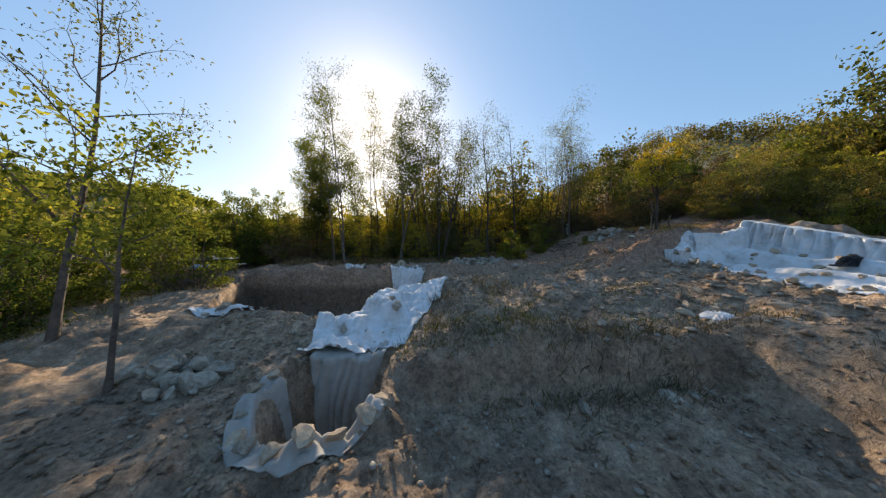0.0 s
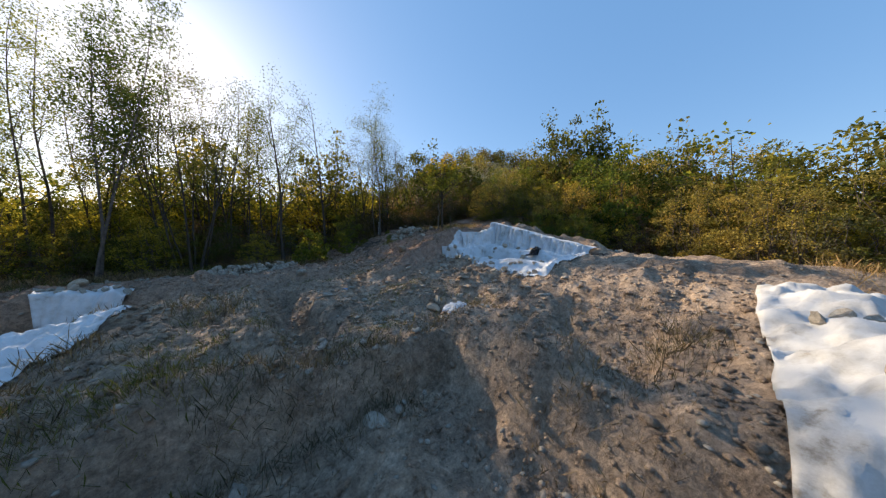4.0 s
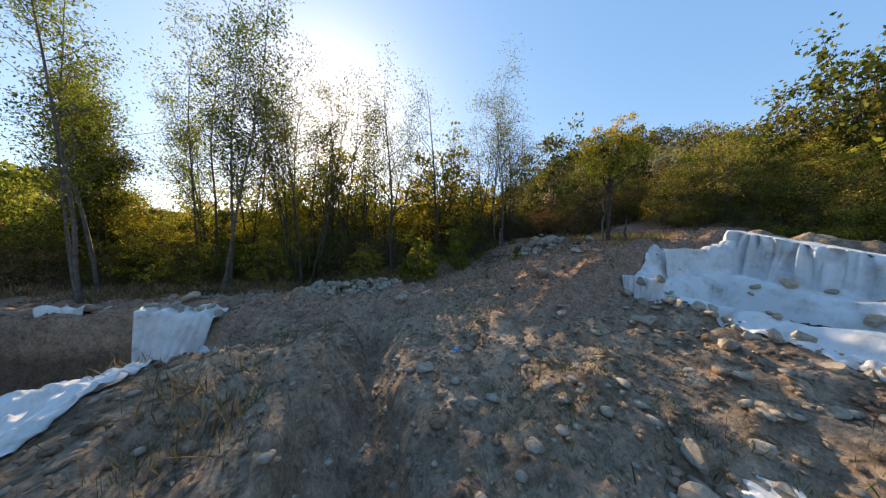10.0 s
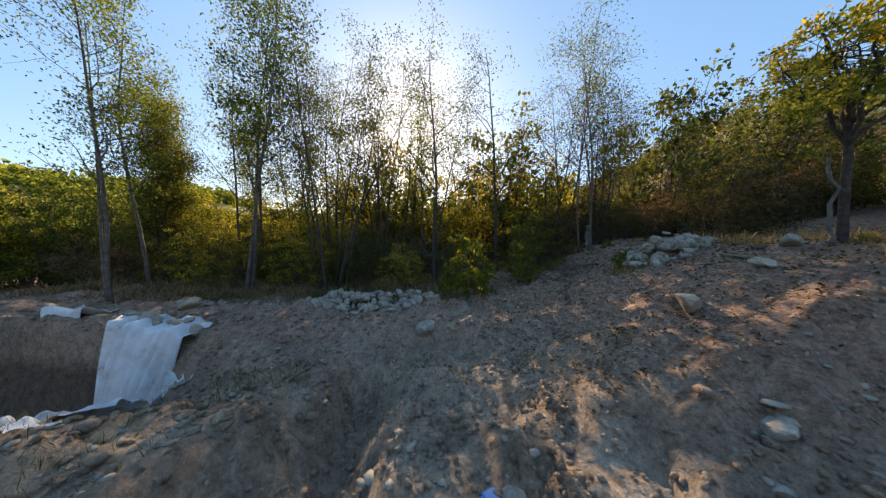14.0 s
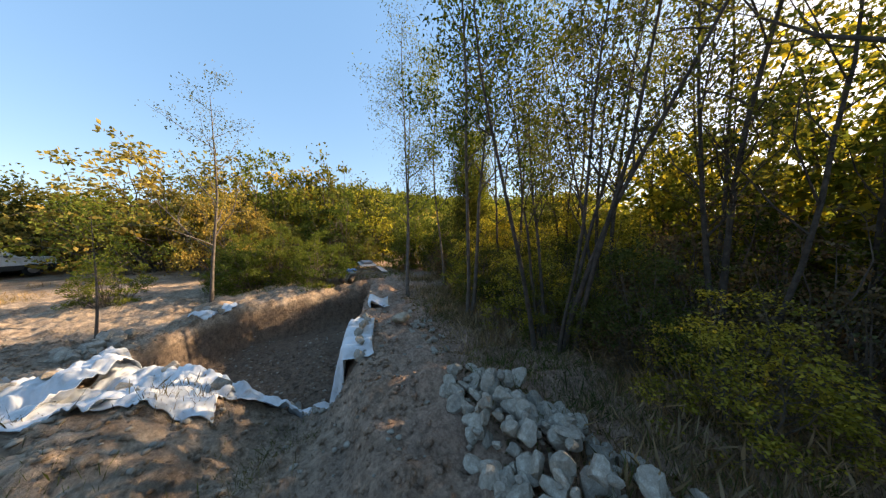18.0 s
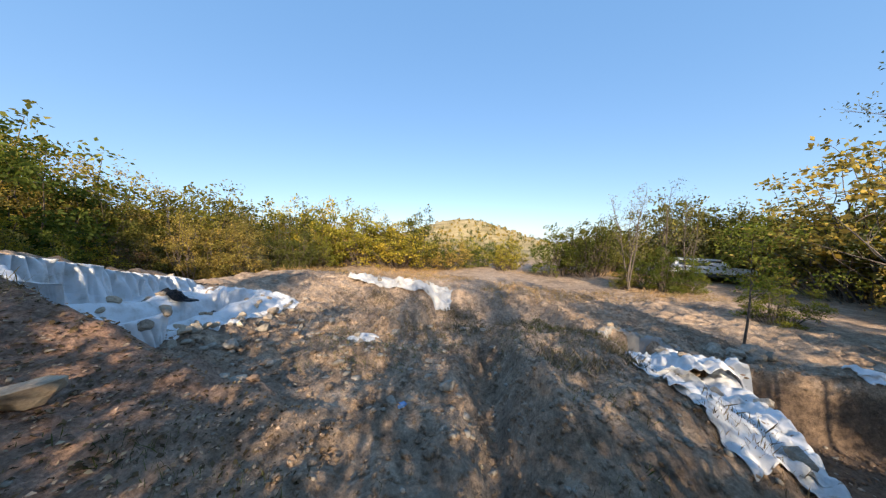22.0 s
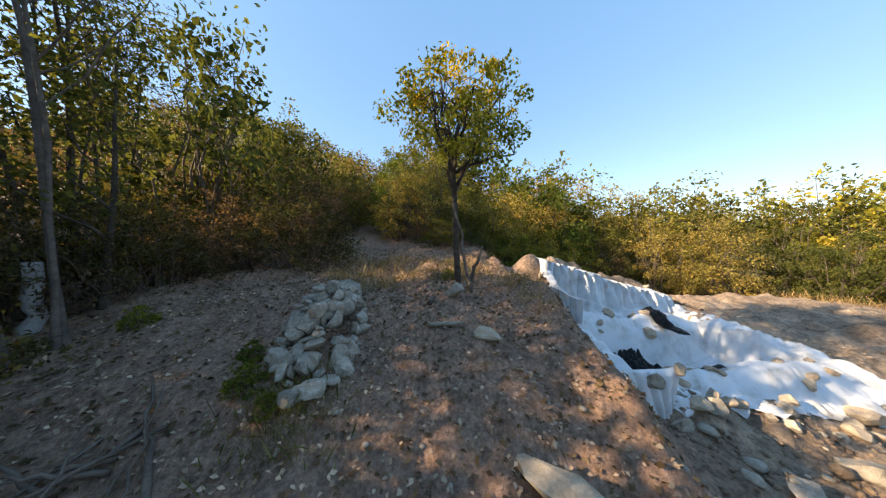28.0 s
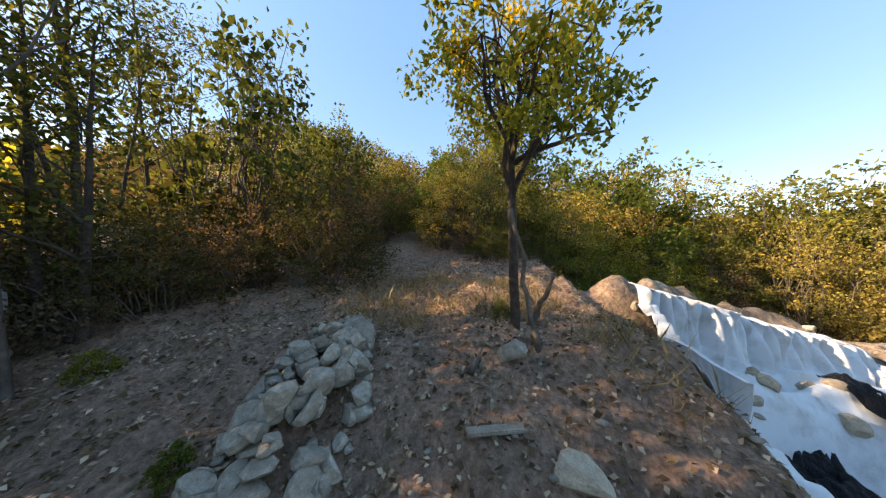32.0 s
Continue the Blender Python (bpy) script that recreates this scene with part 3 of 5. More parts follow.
KINDS = {
    "green": (shrub_kind(1, 3.0, 1.45, LEAF_GREEN, 8500, 0.075), "dense green shrub with small leaves"),
    "olive": (shrub_kind(2, 3.4, 1.55, LEAF_OLIVE, 8500, 0.075), "olive-green shrub turning to autumn colour"),
    "yellow": (shrub_kind(3, 3.4, 1.45, LEAF_YELLOW, 8500, 0.07), "autumn shrub with bright yellow leaves"),
    "gold": (shrub_kind(4, 3.8, 1.7, LEAF_GOLD, 8500, 0.075), "autumn shrub with golden-brown leaves"),
    "brown": (shrub_kind(5, 2.4, 1.5, LEAF_BROWN, 4600, 0.065, 50), "dark brown thicket shrub with withered leaves"),
    "grey": (shrub_kind(6, 2.8, 1.5, LEAF_GREY, 3000, 0.065, 44), "grey twiggy shrub with few leaves"),
    "large": (shrub_kind(12, 2.3, 1.15, LEAF_BRIGHT, 4200, 0.12, 44, 0.02), "bright green bush with long drooping leaves"),
    # the thicket's shade is put into its leaf colour
    "thicket": (shrub_kind(13, 3.0, 1.5, LEAF_SHADED, 6500, 0.07, 56), "dense thicket shrub with brown-green leaves darkened for shade"),
    "tall_gold": (shrub_kind(14, 3.8, 1.7, LEAF_GOLD, 13000, 0.05, 60), "tall autumn tree with golden-brown leaves down to the ground"),
    "tall_olive": (shrub_kind(15, 3.6, 1.6, LEAF_OLIVE, 13000, 0.05, 60), "tall olive tree turning to autumn colour"),
    "far_green": (shrub_kind(7, 3.2, 1.5, LEAF_GREEN, 3600, 0.11), "dense green bush among the trees"),
    "far_olive": (shrub_kind(8, 3.4, 1.6, LEAF_OLIVE, 3600, 0.11), "olive bush turning to autumn colour"),
    "far_yellow": (shrub_kind(9, 3.4, 1.5, LEAF_YELLOW, 3600, 0.10), "tall bush with yellow autumn leaves"),
    "far_gold": (shrub_kind(10, 3.8, 1.7, LEAF_GOLD, 3600, 0.11), "tall bush with golden-brown leaves"),
}
USED = set()


def shrub(kind, x, y, s=1.0, tall=1.0, group="shrubs round the clearing"):
    src, label = KINDS[kind]
    m = pose(x, y, gz(x, y) - 0.05, 0, 0, R.uniform(0, 360)) @ Matrix.Diagonal((s, s, s * tall, 1))
    if kind in USED:
        ob = copy_thing(src, m)
    else:
        USED.add(kind)
        ob = src
        ob.matrix_basis = m
    return tagged(ob, label, "shrub", group)


def row_of_shrubs(a, b, n, kinds, depth, s0, s1, tall=1.0, group="shrubs round the clearing"):
    nx, ny = -(b[1] - a[1]), b[0] - a[0]
    L = math.hypot(nx, ny)
    for k in range(n):
        f = (k + R.uniform(0, 1)) / n
        d = R.uniform(-depth, depth) / L
        shrub(kinds[R.integers(len(kinds))], a[0] + (b[0] - a[0]) * f + nx * d, a[1] + (b[1] - a[1]) * f + ny * d, R.uniform(s0, s1), tall * R.uniform(0.85, 1.15), group)


# undergrowth along the wood
UNDER = "wood-edge undergrowth"
row_of_shrubs((-7.5, 13.2), (3.0, 12.9), 17, ["brown", "yellow", "olive", "brown"], 0.5, 0.55, 0.85, 1.0, UNDER)
row_of_shrubs((-7.0, 14.4), (4.5, 14.6), 10, ["brown", "brown", "olive", "grey"], 0.6, 0.6, 0.95, 1.0, UNDER)
row_of_shrubs((-10, 16.4), (3.0, 16.4), 14, ["olive", "green", "yellow", "brown", "yellow"], 1.2, 1.0, 1.4, 1.0, "wood undergrowth")
row_of_shrubs((3.0, 17.0), (9.5, 17.0), 4, ["olive", "green", "brown", "yellow"], 0.8, 0.5, 0.8, 1.0, "wood undergrowth")
row_of_shrubs((-6, 20), (10, 20), 12, ["far_yellow", "far_olive", "far_green"], 2.0, 1.2, 1.7, 1.0, "wood undergrowth")
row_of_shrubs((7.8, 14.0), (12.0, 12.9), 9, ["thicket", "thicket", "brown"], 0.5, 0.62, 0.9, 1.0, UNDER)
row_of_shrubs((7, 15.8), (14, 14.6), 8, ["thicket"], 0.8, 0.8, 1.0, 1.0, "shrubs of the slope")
BUSHES = "large-leaved bushes at the wood edge"
shrub("large", 5.0, 11.75, 0.72, 1.0, BUSHES)
shrub("large", 4.5, 12.1, 0.55, 0.9, BUSHES)
shrub("large", 6.7, 11.8, 0.5, 1.0, BUSHES)
shrub("green", 7.0, 12.6, 0.5, 0.9)
for x, y, k in ((8.45, 10.5, 0.2), (8.75, 10.65, 0.16), (8.3, 10.25, 0.14), (9.3, 12.2, 0.2), (10.9, 8.5, 0.17)):
    shrub("large", x, y, k, 0.8, "low leafy weeds of the slope")
# behind the covered excavation and up the slope
SLOPE = "shrubs of the slope"
row_of_shrubs((13.8, 9.0), (15.4, 3.0), 10, ["green", "olive", "green"], 0.3, 0.36, 0.55, 1.0, "low green shrubs")
row_of_shrubs((16.0, 8.8), (16.6, 5.0), 7, ["olive", "gold", "yellow", "olive"], 0.6, 0.75, 1.0, 1.0, SLOPE)
row_of_shrubs((16.6, 5.0), (17.0, 0.0), 12, ["olive", "yellow", "grey", "gold", "brown", "yellow", "olive"], 0.7, 0.92, 1.15, 1.0, SLOPE)
row_of_shrubs((18.8, 9.4), (19.4, 4.0), 8, ["olive", "gold", "olive", "yellow"], 0.8, 0.85, 1.1, 1.0, SLOPE)
row_of_shrubs((19.4, 4.0), (20.0, -2.0), 9, ["yellow", "gold", "olive", "green"], 1.0, 1.15, 1.5, 1.0, SLOPE)
row_of_shrubs((23, 9.4), (24.0, -3.0), 13, ["far_yellow", "far_gold", "far_olive"], 1.6, 1.25, 1.7, 1.0, SLOPE)
row_of_shrubs((11.6, 11.9), (24, 12.9), 17, ["thicket", "thicket", "brown", "olive"], 0.4, 0.75, 1.2, 1.0, SLOPE)
row_of_shrubs((14.0, 9.1), (25, 10.7), 14, ["olive", "green", "brown", "gold"], 0.3, 0.55, 0.95, 1.0, SLOPE)
row_of_shrubs((13.5, 15.4), (26, 17.0), 10, ["thicket", "brown", "far_olive", "brown"], 0.6, 1.0, 1.4, 1.0, SLOPE)
TALL = "tall autumn trees behind the excavation"
for kind, x, y, k in (("tall_gold", 18.6, 5.6, 1.1), ("yellow", 19.2, 3.6, 1.3), ("tall_gold", 20.2, 1.6, 1.5), ("tall_olive", 18.4, 0.2, 1.25), ("tall_gold", 20.6, -0.8, 1.6), ("tall_olive", 18.0, -2.2, 1.3), ("yellow", 19.6, -3.4, 1.35), ("tall_gold", 17.2, -4.6, 1.1),
                      ("tall_gold", 22.4, 4.4, 1.45), ("tall_gold", 22.0, 7.4, 1.15), ("tall_olive", 23.4, 2.0, 1.6), ("grey", 16.6, -1.0, 1.1), ("tall_olive", 15.6, -6.4, 1.0), ("yellow", 24.6, 6.0, 1.4)):
    shrub(kind, x, y, k, R.uniform(0.85, 1.0), TALL)
FIELD = "autumn shrubs beside the lower field"
row_of_shrubs((16.6, 0.5), (13.0, -9.0), 16, ["yellow", "gold", "olive", "grey"], 1.0, 0.8, 1.1, 1.0, FIELD)
row_of_shrubs((21, -3), (16.0, -14.0), 11, ["far_gold", "far_yellow", "far_olive"], 1.6, 1.1, 1.5, 1.0, FIELD)
row_of_shrubs((14.5, -8.5), (6.5, -14.5), 9, ["far_gold", "far_yellow", "far_olive"], 1.0, 0.9, 1.3, 1.0, "tall autumn shrubs of the lower field")
row_of_shrubs((12, -13), (-4.0, -20.0), 14, ["far_olive", "far_green", "far_gold", "far_yellow"], 2.0, 0.7, 1.0, 0.9, "shrubs beyond the lower field")
row_of_shrubs((-6, -13), (-16.0, -18.0), 9, ["far_green", "far_olive"], 2.0, 1.0, 1.3, 1.0, "shrubs beyond the lower field")
# west side, by the clearing
row_of_shrubs((-7.0, -7.2), (-11.0, -5.2), 6, ["green", "olive"], 0.6, 0.5, 0.75, 0.9, "shrubs by the clearing")
row_of_shrubs((-15.0, 1.0), (-16.5, 10.0), 9, ["olive", "grey", "gold", "green", "yellow"], 0.8, 1.2, 1.65, 1.0, "trees behind the clearing")
row_of_shrubs((-19, -6), (-21.0, 12.0), 15, ["far_olive", "far_gold", "far_green", "far_yellow"], 1.6, 1.5, 2.0, 1.0, "trees behind the clearing")
row_of_shrubs((-22, -9), (-16.0, -14.0), 8, ["far_gold", "far_olive"], 1.2, 1.3, 1.7, 1.0, "trees behind the clearing")
row_of_shrubs((-13.5, 13), (-8.5, 15.5), 8, ["green", "yellow", "olive"], 0.7, 0.8, 1.2, 1.0, "shrubs by the clearing")
row_of_shrubs((-9.5, 3.0), (-10.5, 6.5), 4, ["green", "olive"], 0.5, 0.5, 0.75, 0.9, "low bushes on the clearing")
for x, y, k in ((-7.9, 7.6, 0.7), (-8.9, 4.4, 0.62), (-9.7, 5.3, 0.8), (-10.6, 3.6, 0.75)):
    shrub("green", x, y, k, 0.85, "low bushes on the clearing")
shrub("green", -8.4, 0.4, 0.55, 0.8, "low bushes on the clearing")


def far_wood(name, spots, leaf, height, per, size, seed, label):
    rng = np.random.default_rng(seed)
    n = len(spots)
    z = ground_z(spots[:, 0], spots[:, 1])
    h = height * rng.uniform(0.6, 1.25, n)
    u = rng.normal(size=(n, per, 3))
    u /= np.linalg.norm(u, axis=2, keepdims=True)
    u *= rng.uniform(0.5, 1.0, (n, per, 1))
    p = np.empty((n, per, 3))
    p[..., :2] = spots[:, None] + u[..., :2] * (h * 0.48)[:, None, None]
    p[..., 2] = z[:, None] + h[:, None] * (0.5 + 0.5 * u[..., 2])
    ob = part(name, mesh_from(name, *leaves(p.reshape(-1, 3), size, rng, 0.7), smooth=False), leaf)
    return tagged(ob, label, "woodland", kind="stuff")


def scatter(n, lo, hi, seed, keep):
    rng = np.random.default_rng(seed)
    p = rng.uniform(lo, hi, (n, 2))
    return p[keep(p[:, 0], p[:, 1])]


hill = lambda x, y: (((x > 11) & (y > 15)) | (x > 26)) & (ridge(x, y, *PATH_UP, 1.3) < 0.3)
for k, leaf in enumerate((LEAF_GOLD, LEAF_OLIVE, LEAF_BROWN)):
    # nearer scrub: the first of its three leaf colours is darkened for shade
    far_wood("hillside_wood", scatter(330, (10, -6), (70, 62), 40 + k, lambda x, y: hill(x, y) & (x < 27)), (LEAF_SHADED, LEAF_OLIVE, LEAF_BROWN)[k], 2.8, 190, 0.2, 20 + k, "scrub along the edge of the hillside, part of it darkened for shade")
    far_wood("hillside_wood", scatter(330, (10, -6), (70, 62), 40 + k, lambda x, y: hill(x, y) & (x >= 27)), leaf, 2.8, 190, 0.22, 50 + k, "autumn scrub covering the hillside")
    far_wood("valley_wood", scatter(330, (-110, -60), (-24, 120), 60 + k, lambda x, y: np.hypot(x + 8, y) > 22), (LEAF_OLIVE, LEAF_GOLD, LEAF_GREEN)[k], 5.5, 90, 0.6, 70 + k, "mixed woodland on the valley side")
    far_wood("north_wood", scatter(260, (-30, 20), (16, 70), 80 + k, lambda x, y: y > 23), (LEAF_OLIVE, LEAF_YELLOW, LEAF_GREEN)[k], 4.4, 110, 0.4, 90 + k, "backlit woodland behind the site")
far_wood("ridge_wood", scatter(1500, (-260, -130), (-120, 200), 31, lambda x, y: x < -115), LEAF_GREEN, 8.0, 40, 1.8, 32, "dark wooded ridge")
far_wood("field_scrub", scatter(260, (-70, -130), (60, -28), 33, lambda x, y: y < -26), LEAF_OLIVE, 2.2, 60, 0.4, 34, "scattered scrub on the dry slope")
far_wood("hill_scrub", scatter(420, (-70, -185), (70, -95), 37, lambda x, y: y < -90), LEAF_GOLD, 1.1, 26, 0.6, 38, "dotted scrub on the dry hill")
far_wood("east_wood", scatter(300, (24, -60), (110, -4), 35, lambda x, y: x > 25), LEAF_GOLD, 4.5, 90, 0.5, 36, "golden autumn wood")


# ---- stones ----
def stone_mesh(seed, sx=1.0, sy=0.8, sz=0.6, cuts=2):
    rng = np.random.default_rng(seed)
    bm = bmesh.new()
    bmesh.ops.create_icosphere(bm, subdivisions=cuts, radius=0.62)
    dirs = rng.normal(size=(9, 3))
    dirs /= np.linalg.norm(dirs, axis=1, keepdims=True)
    cut = rng.uniform(0.25, 0.43, 9)
    for v in bm.verts:
        p = np.array(v.co)
        for d, c in zip(dirs, cut):
            over = p @ d - c
            if over > 0:
                p = p - d * over * 0.97
        v.co = Vector(p * (sx, sy, sz)) + Vector(rng.normal(size=3) * 0.012)
    me = bpy.data.meshes.new("stone")
    bm.to_mesh(me)
    bm.free()
    me.materials.append(STONE)
    return me


STONES = [stone_mesh(100 + k, 1.0, R.uniform(0.7, 0.95), R.uniform(0.65, 0.95)) for k in range(10)]
TAN = [stone_mesh(130 + k, 1.0, R.uniform(0.6, 0.9), R.uniform(0.6, 0.8)) for k in range(3)]
for me in TAN:
    me.materials[0] = TAN_STONE


def stone_pile(cx, cy, rx, ry, n, big, label, heap=0.3, seed=0, turn=0.0):
    rng = np.random.default_rng(seed)
    t = thing("stone_pile", label, "stone pile", pose(cx, cy, gz(cx, cy)))
    z0 = gz(cx, cy)
    for k in range(n):
        a, q = rng.uniform(0, 2 * np.pi), math.sqrt(rng.uniform(0, 1))
        x, y = rx * q * math.cos(a), ry * q * math.sin(a)
        x, y = x * math.cos(turn) - y * math.sin(turn), x * math.sin(turn) + y * math.cos(turn)
        s = big * rng.uniform(0.35, 1.0) ** 1.2
        z = gz(cx + x, cy + y) - z0 + heap * (1 - q) * rng.uniform(0.1, 1.0) + s * 0.12
        part("stone", STONES[rng.integers(10)], None, t, m=pose(x, y, z, rng.uniform(-30, 30), rng.uniform(-30, 30), rng.uniform(0, 360)) @ Matrix.Scale(s, 4))
    return t


stone_pile(2.6, 10.65, 1.6, 0.62, 290, 0.26, "long heap of pale limestone rubble at the wood edge", 0.34, 1, 0.2)
stone_pile(9.3, 10.15, 1.0, 0.42, 150, 0.25, "heap of grey limestone rubble beside the path", 0.5, 2, 0.12)
stone_pile(-0.6, 10.3, 1.2, 0.3, 34, 0.18, "loose stones on the trench edge", 0.08, 3)
stone_pile(-4.3, 2.8, 0.7, 0.5, 34, 0.36, "heap of stones round the foot of the small tree", 0.18, 4)
stone_pile(14.3, 1.6, 0.7, 0.4, 18, 0.3, "loose stones under the shrubs", 0.08, 5)


def boulder(x, y, s, mesh, label, rz=0.0, lift=0.12, tilt=0.0, flat=1.0):
    ob = part("boulder", mesh, None, None, "", pose(x, y, gz(x, y) + s * lift, tilt, 0, rz) @ Matrix.Diagonal((s, s, s * flat, 1)))
    return tagged(ob, label, "boulder")


boulder(7.75, 8.1, 0.58, TAN[0], "flat tan boulder lying on the slope", 30, 0.1, 0, 0.75)
boulder(10.1, 10.1, 0.45, STONES[3], "pale grey boulder at the head of the rubble heap", 10, 0.2)
boulder(8.96, 8.28, 0.3, TAN[1], "small tan stone on the slope", 70)
boulder(-1.15, 9.95, 0.42, TAN[2], "rounded tan boulder on the trench edge", 20, 0.25)
boulder(3.9, 9.05, 0.42, STONES[5], "pale stone on bare soil", 50)
boulder(2.95, 2.85, 0.3, STONES[7], "flat pale stone in the dug soil", 40, 0.08, 0, 0.5)
boulder(1.8, 1.85, 0.3, STONES[2], "flat pale stone in the dug soil", 90, 0.08, 0, 0.5)
boulder(3.3, 1.8, 0.38, STONES[1], "flat pale stone in the dug soil", 10, 0.08, 0, 0.5)
boulder(2.55, 0.3, 0.3, STONES[4], "flat pale stone in the dug soil", 10, 0.08, 0, 0.5)
boulder(9.75, 8.55, 0.28, STONES[6], "upright grey stone by the tree", 10, 0.25, 60)


def strewn(name, n, lo, hi, size, seed, mat, label, keep=None, squash=0.55):
    rng = np.random.default_rng(seed)
    p = rng.uniform(lo, hi, (n, 2))
    if keep is not None:
        p = p[keep(p[:, 0], p[:, 1])]
    n = len(p)
    g = (1 + 5 ** 0.5) / 2
    base = np.array([(-1, g, 0), (1, g, 0), (-1, -g, 0), (1, -g, 0), (0, -1, g), (0, 1, g), (0, -1, -g), (0, 1, -g), (g, 0, -1), (g, 0, 1), (-g, 0, -1), (-g, 0, 1)]) / 1.9
    tri = np.array([(0, 11, 5), (0, 5, 1), (0, 1, 7), (0, 7, 10), (0, 10, 11), (1, 5, 9), (5, 11, 4), (11, 10, 2), (10, 7, 6), (7, 1, 8), (3, 9, 4), (3, 4, 2), (3, 2, 6), (3, 6, 8), (3, 8, 9), (4, 9, 5), (2, 4, 11), (6, 2, 10), (8, 6, 7), (9, 8, 1)])
    s = size * rng.uniform(0.35, 1.0, n) ** 1.5 * 0.5
    a = rng.uniform(0, 2 * np.pi, n)
    v = base[None] * rng.uniform(0.7, 1.2, (n, 12, 1)) * rng.uniform(0.55, 1.15, (n, 1, 3))
    x = v[..., 0] * np.cos(a)[:, None] - v[..., 1] * np.sin(a)[:, None]
    y = v[..., 0] * np.sin(a)[:, None] + v[..., 1] * np.cos(a)[:, None]
    P = np.stack([x, y, v[..., 2] * squash], -1) * s[:, None, None]
    P[..., :2] += p[:, None]
    P[..., 2] += (ground_z(p[:, 0], p[:, 1]) + s * 0.15)[:, None]
    F = (tri[None] + (np.arange(n) * 12)[:, None, None]).reshape(-1, 3)
    ob = part(name, mesh_from(name, P.reshape(-1, 3), F, smooth=False), mat)
    return tagged(ob, label, "rubble", kind="stuff")


not_wood = lambda x, y: (y < 9.8) | (x > 5)
dug = lambda x, y: (y < 6.8) | ((x < 5.6) & (y < 9.8))
strewn("loose_stones", 3000, (-6, -4), (12, 11), 0.13, 11, STONE, "small loose stones strewn over the dug soil", dug)
strewn("loose_stones", 260, (5.4, 6.8), (12, 11), 0.09, 16, STONE, "small loose stones on the litter of the slope", not_wood)
strewn("broken_stones", 200, (2.6, 1.6), (9.2, 7.0), 0.27, 14, STONE, "flat broken stones lying in the spoil", dug, 0.4)
strewn("large_clods", 420, (0.5, -2.5), (9.0, 7.5), 0.22, 15, SOIL, "large broken clods of dug clay", dug, 0.6)
strewn("clods", 20000, (-5, -3.5), (10, 10), 0.11, 12, SOIL, "crumbled clods of dry soil", dug, 0.65)


# ---- geotextile sheets ----
def drape(name, label, grid, nu, nv, folds=0.04, seed=0, rest=0.02, follow=True, thick=0.006):
    """A sheet laid over the ground: grid(u, v) gives x, y and the height above the soil (or z itself)."""
    u, v = np.meshgrid(np.linspace(0, 1, nu), np.linspace(0, 1, nv))
    x, y, h = grid(u, v)
    wr = fbm(x * 0.9 + seed * 3.7, y * 0.9, 2)
    warp = 0.5 * vnoise(x * 0.8, y * 0.8 + seed)

    def crease(turn, f, k):
        a = x * math.cos(turn) + y * math.sin(turn) + warp
        b = y * math.cos(turn) - x * math.sin(turn)
        return 0.35 - 2 * np.abs(vnoise(a * f + k, b * f * 0.35 + k))
    z = (ground_z(x, y) if follow else 0) + h + rest
    z = z + folds * (1.2 * wr + 0.55 * crease(seed, 2.0, 3) + 0.45 * crease(seed + 1.1, 3.6, 9) + 0.20 * crease(seed + 2.3, 7.5, 5) + 0.10 * crease(seed + 0.6, 13.0, 2))
    if follow:
        z = np.maximum(z, ground_z(x, y) + 0.05)
    ob = part(name, mesh_from(name, np.stack([x, y, z], -1).reshape(-1, 3), grid_faces(nu, nv)), CLOTH)
    s = ob.modifiers.new("thickness", "SOLIDIFY")
    s.thickness = thick
    return tagged(ob, label, "ground sheet")


def quad(a, b, c, d):
    a, b, c, d = (np.array(p, float) for p in (a, b, c, d))

    def at(u, v):
        p = [(a[k] * (1 - u) + b[k] * u) * (1 - v) + (d[k] * (1 - u) + c[k] * u) * v for k in range(2)]
        wob = 0.10 * fbm(u * 5 + a[0], v * 5 + a[1], 3)
        return p[0] + wob, p[1] + 0.10 * fbm(u * 5 + 9, v * 5 + a[0], 3)
    return at


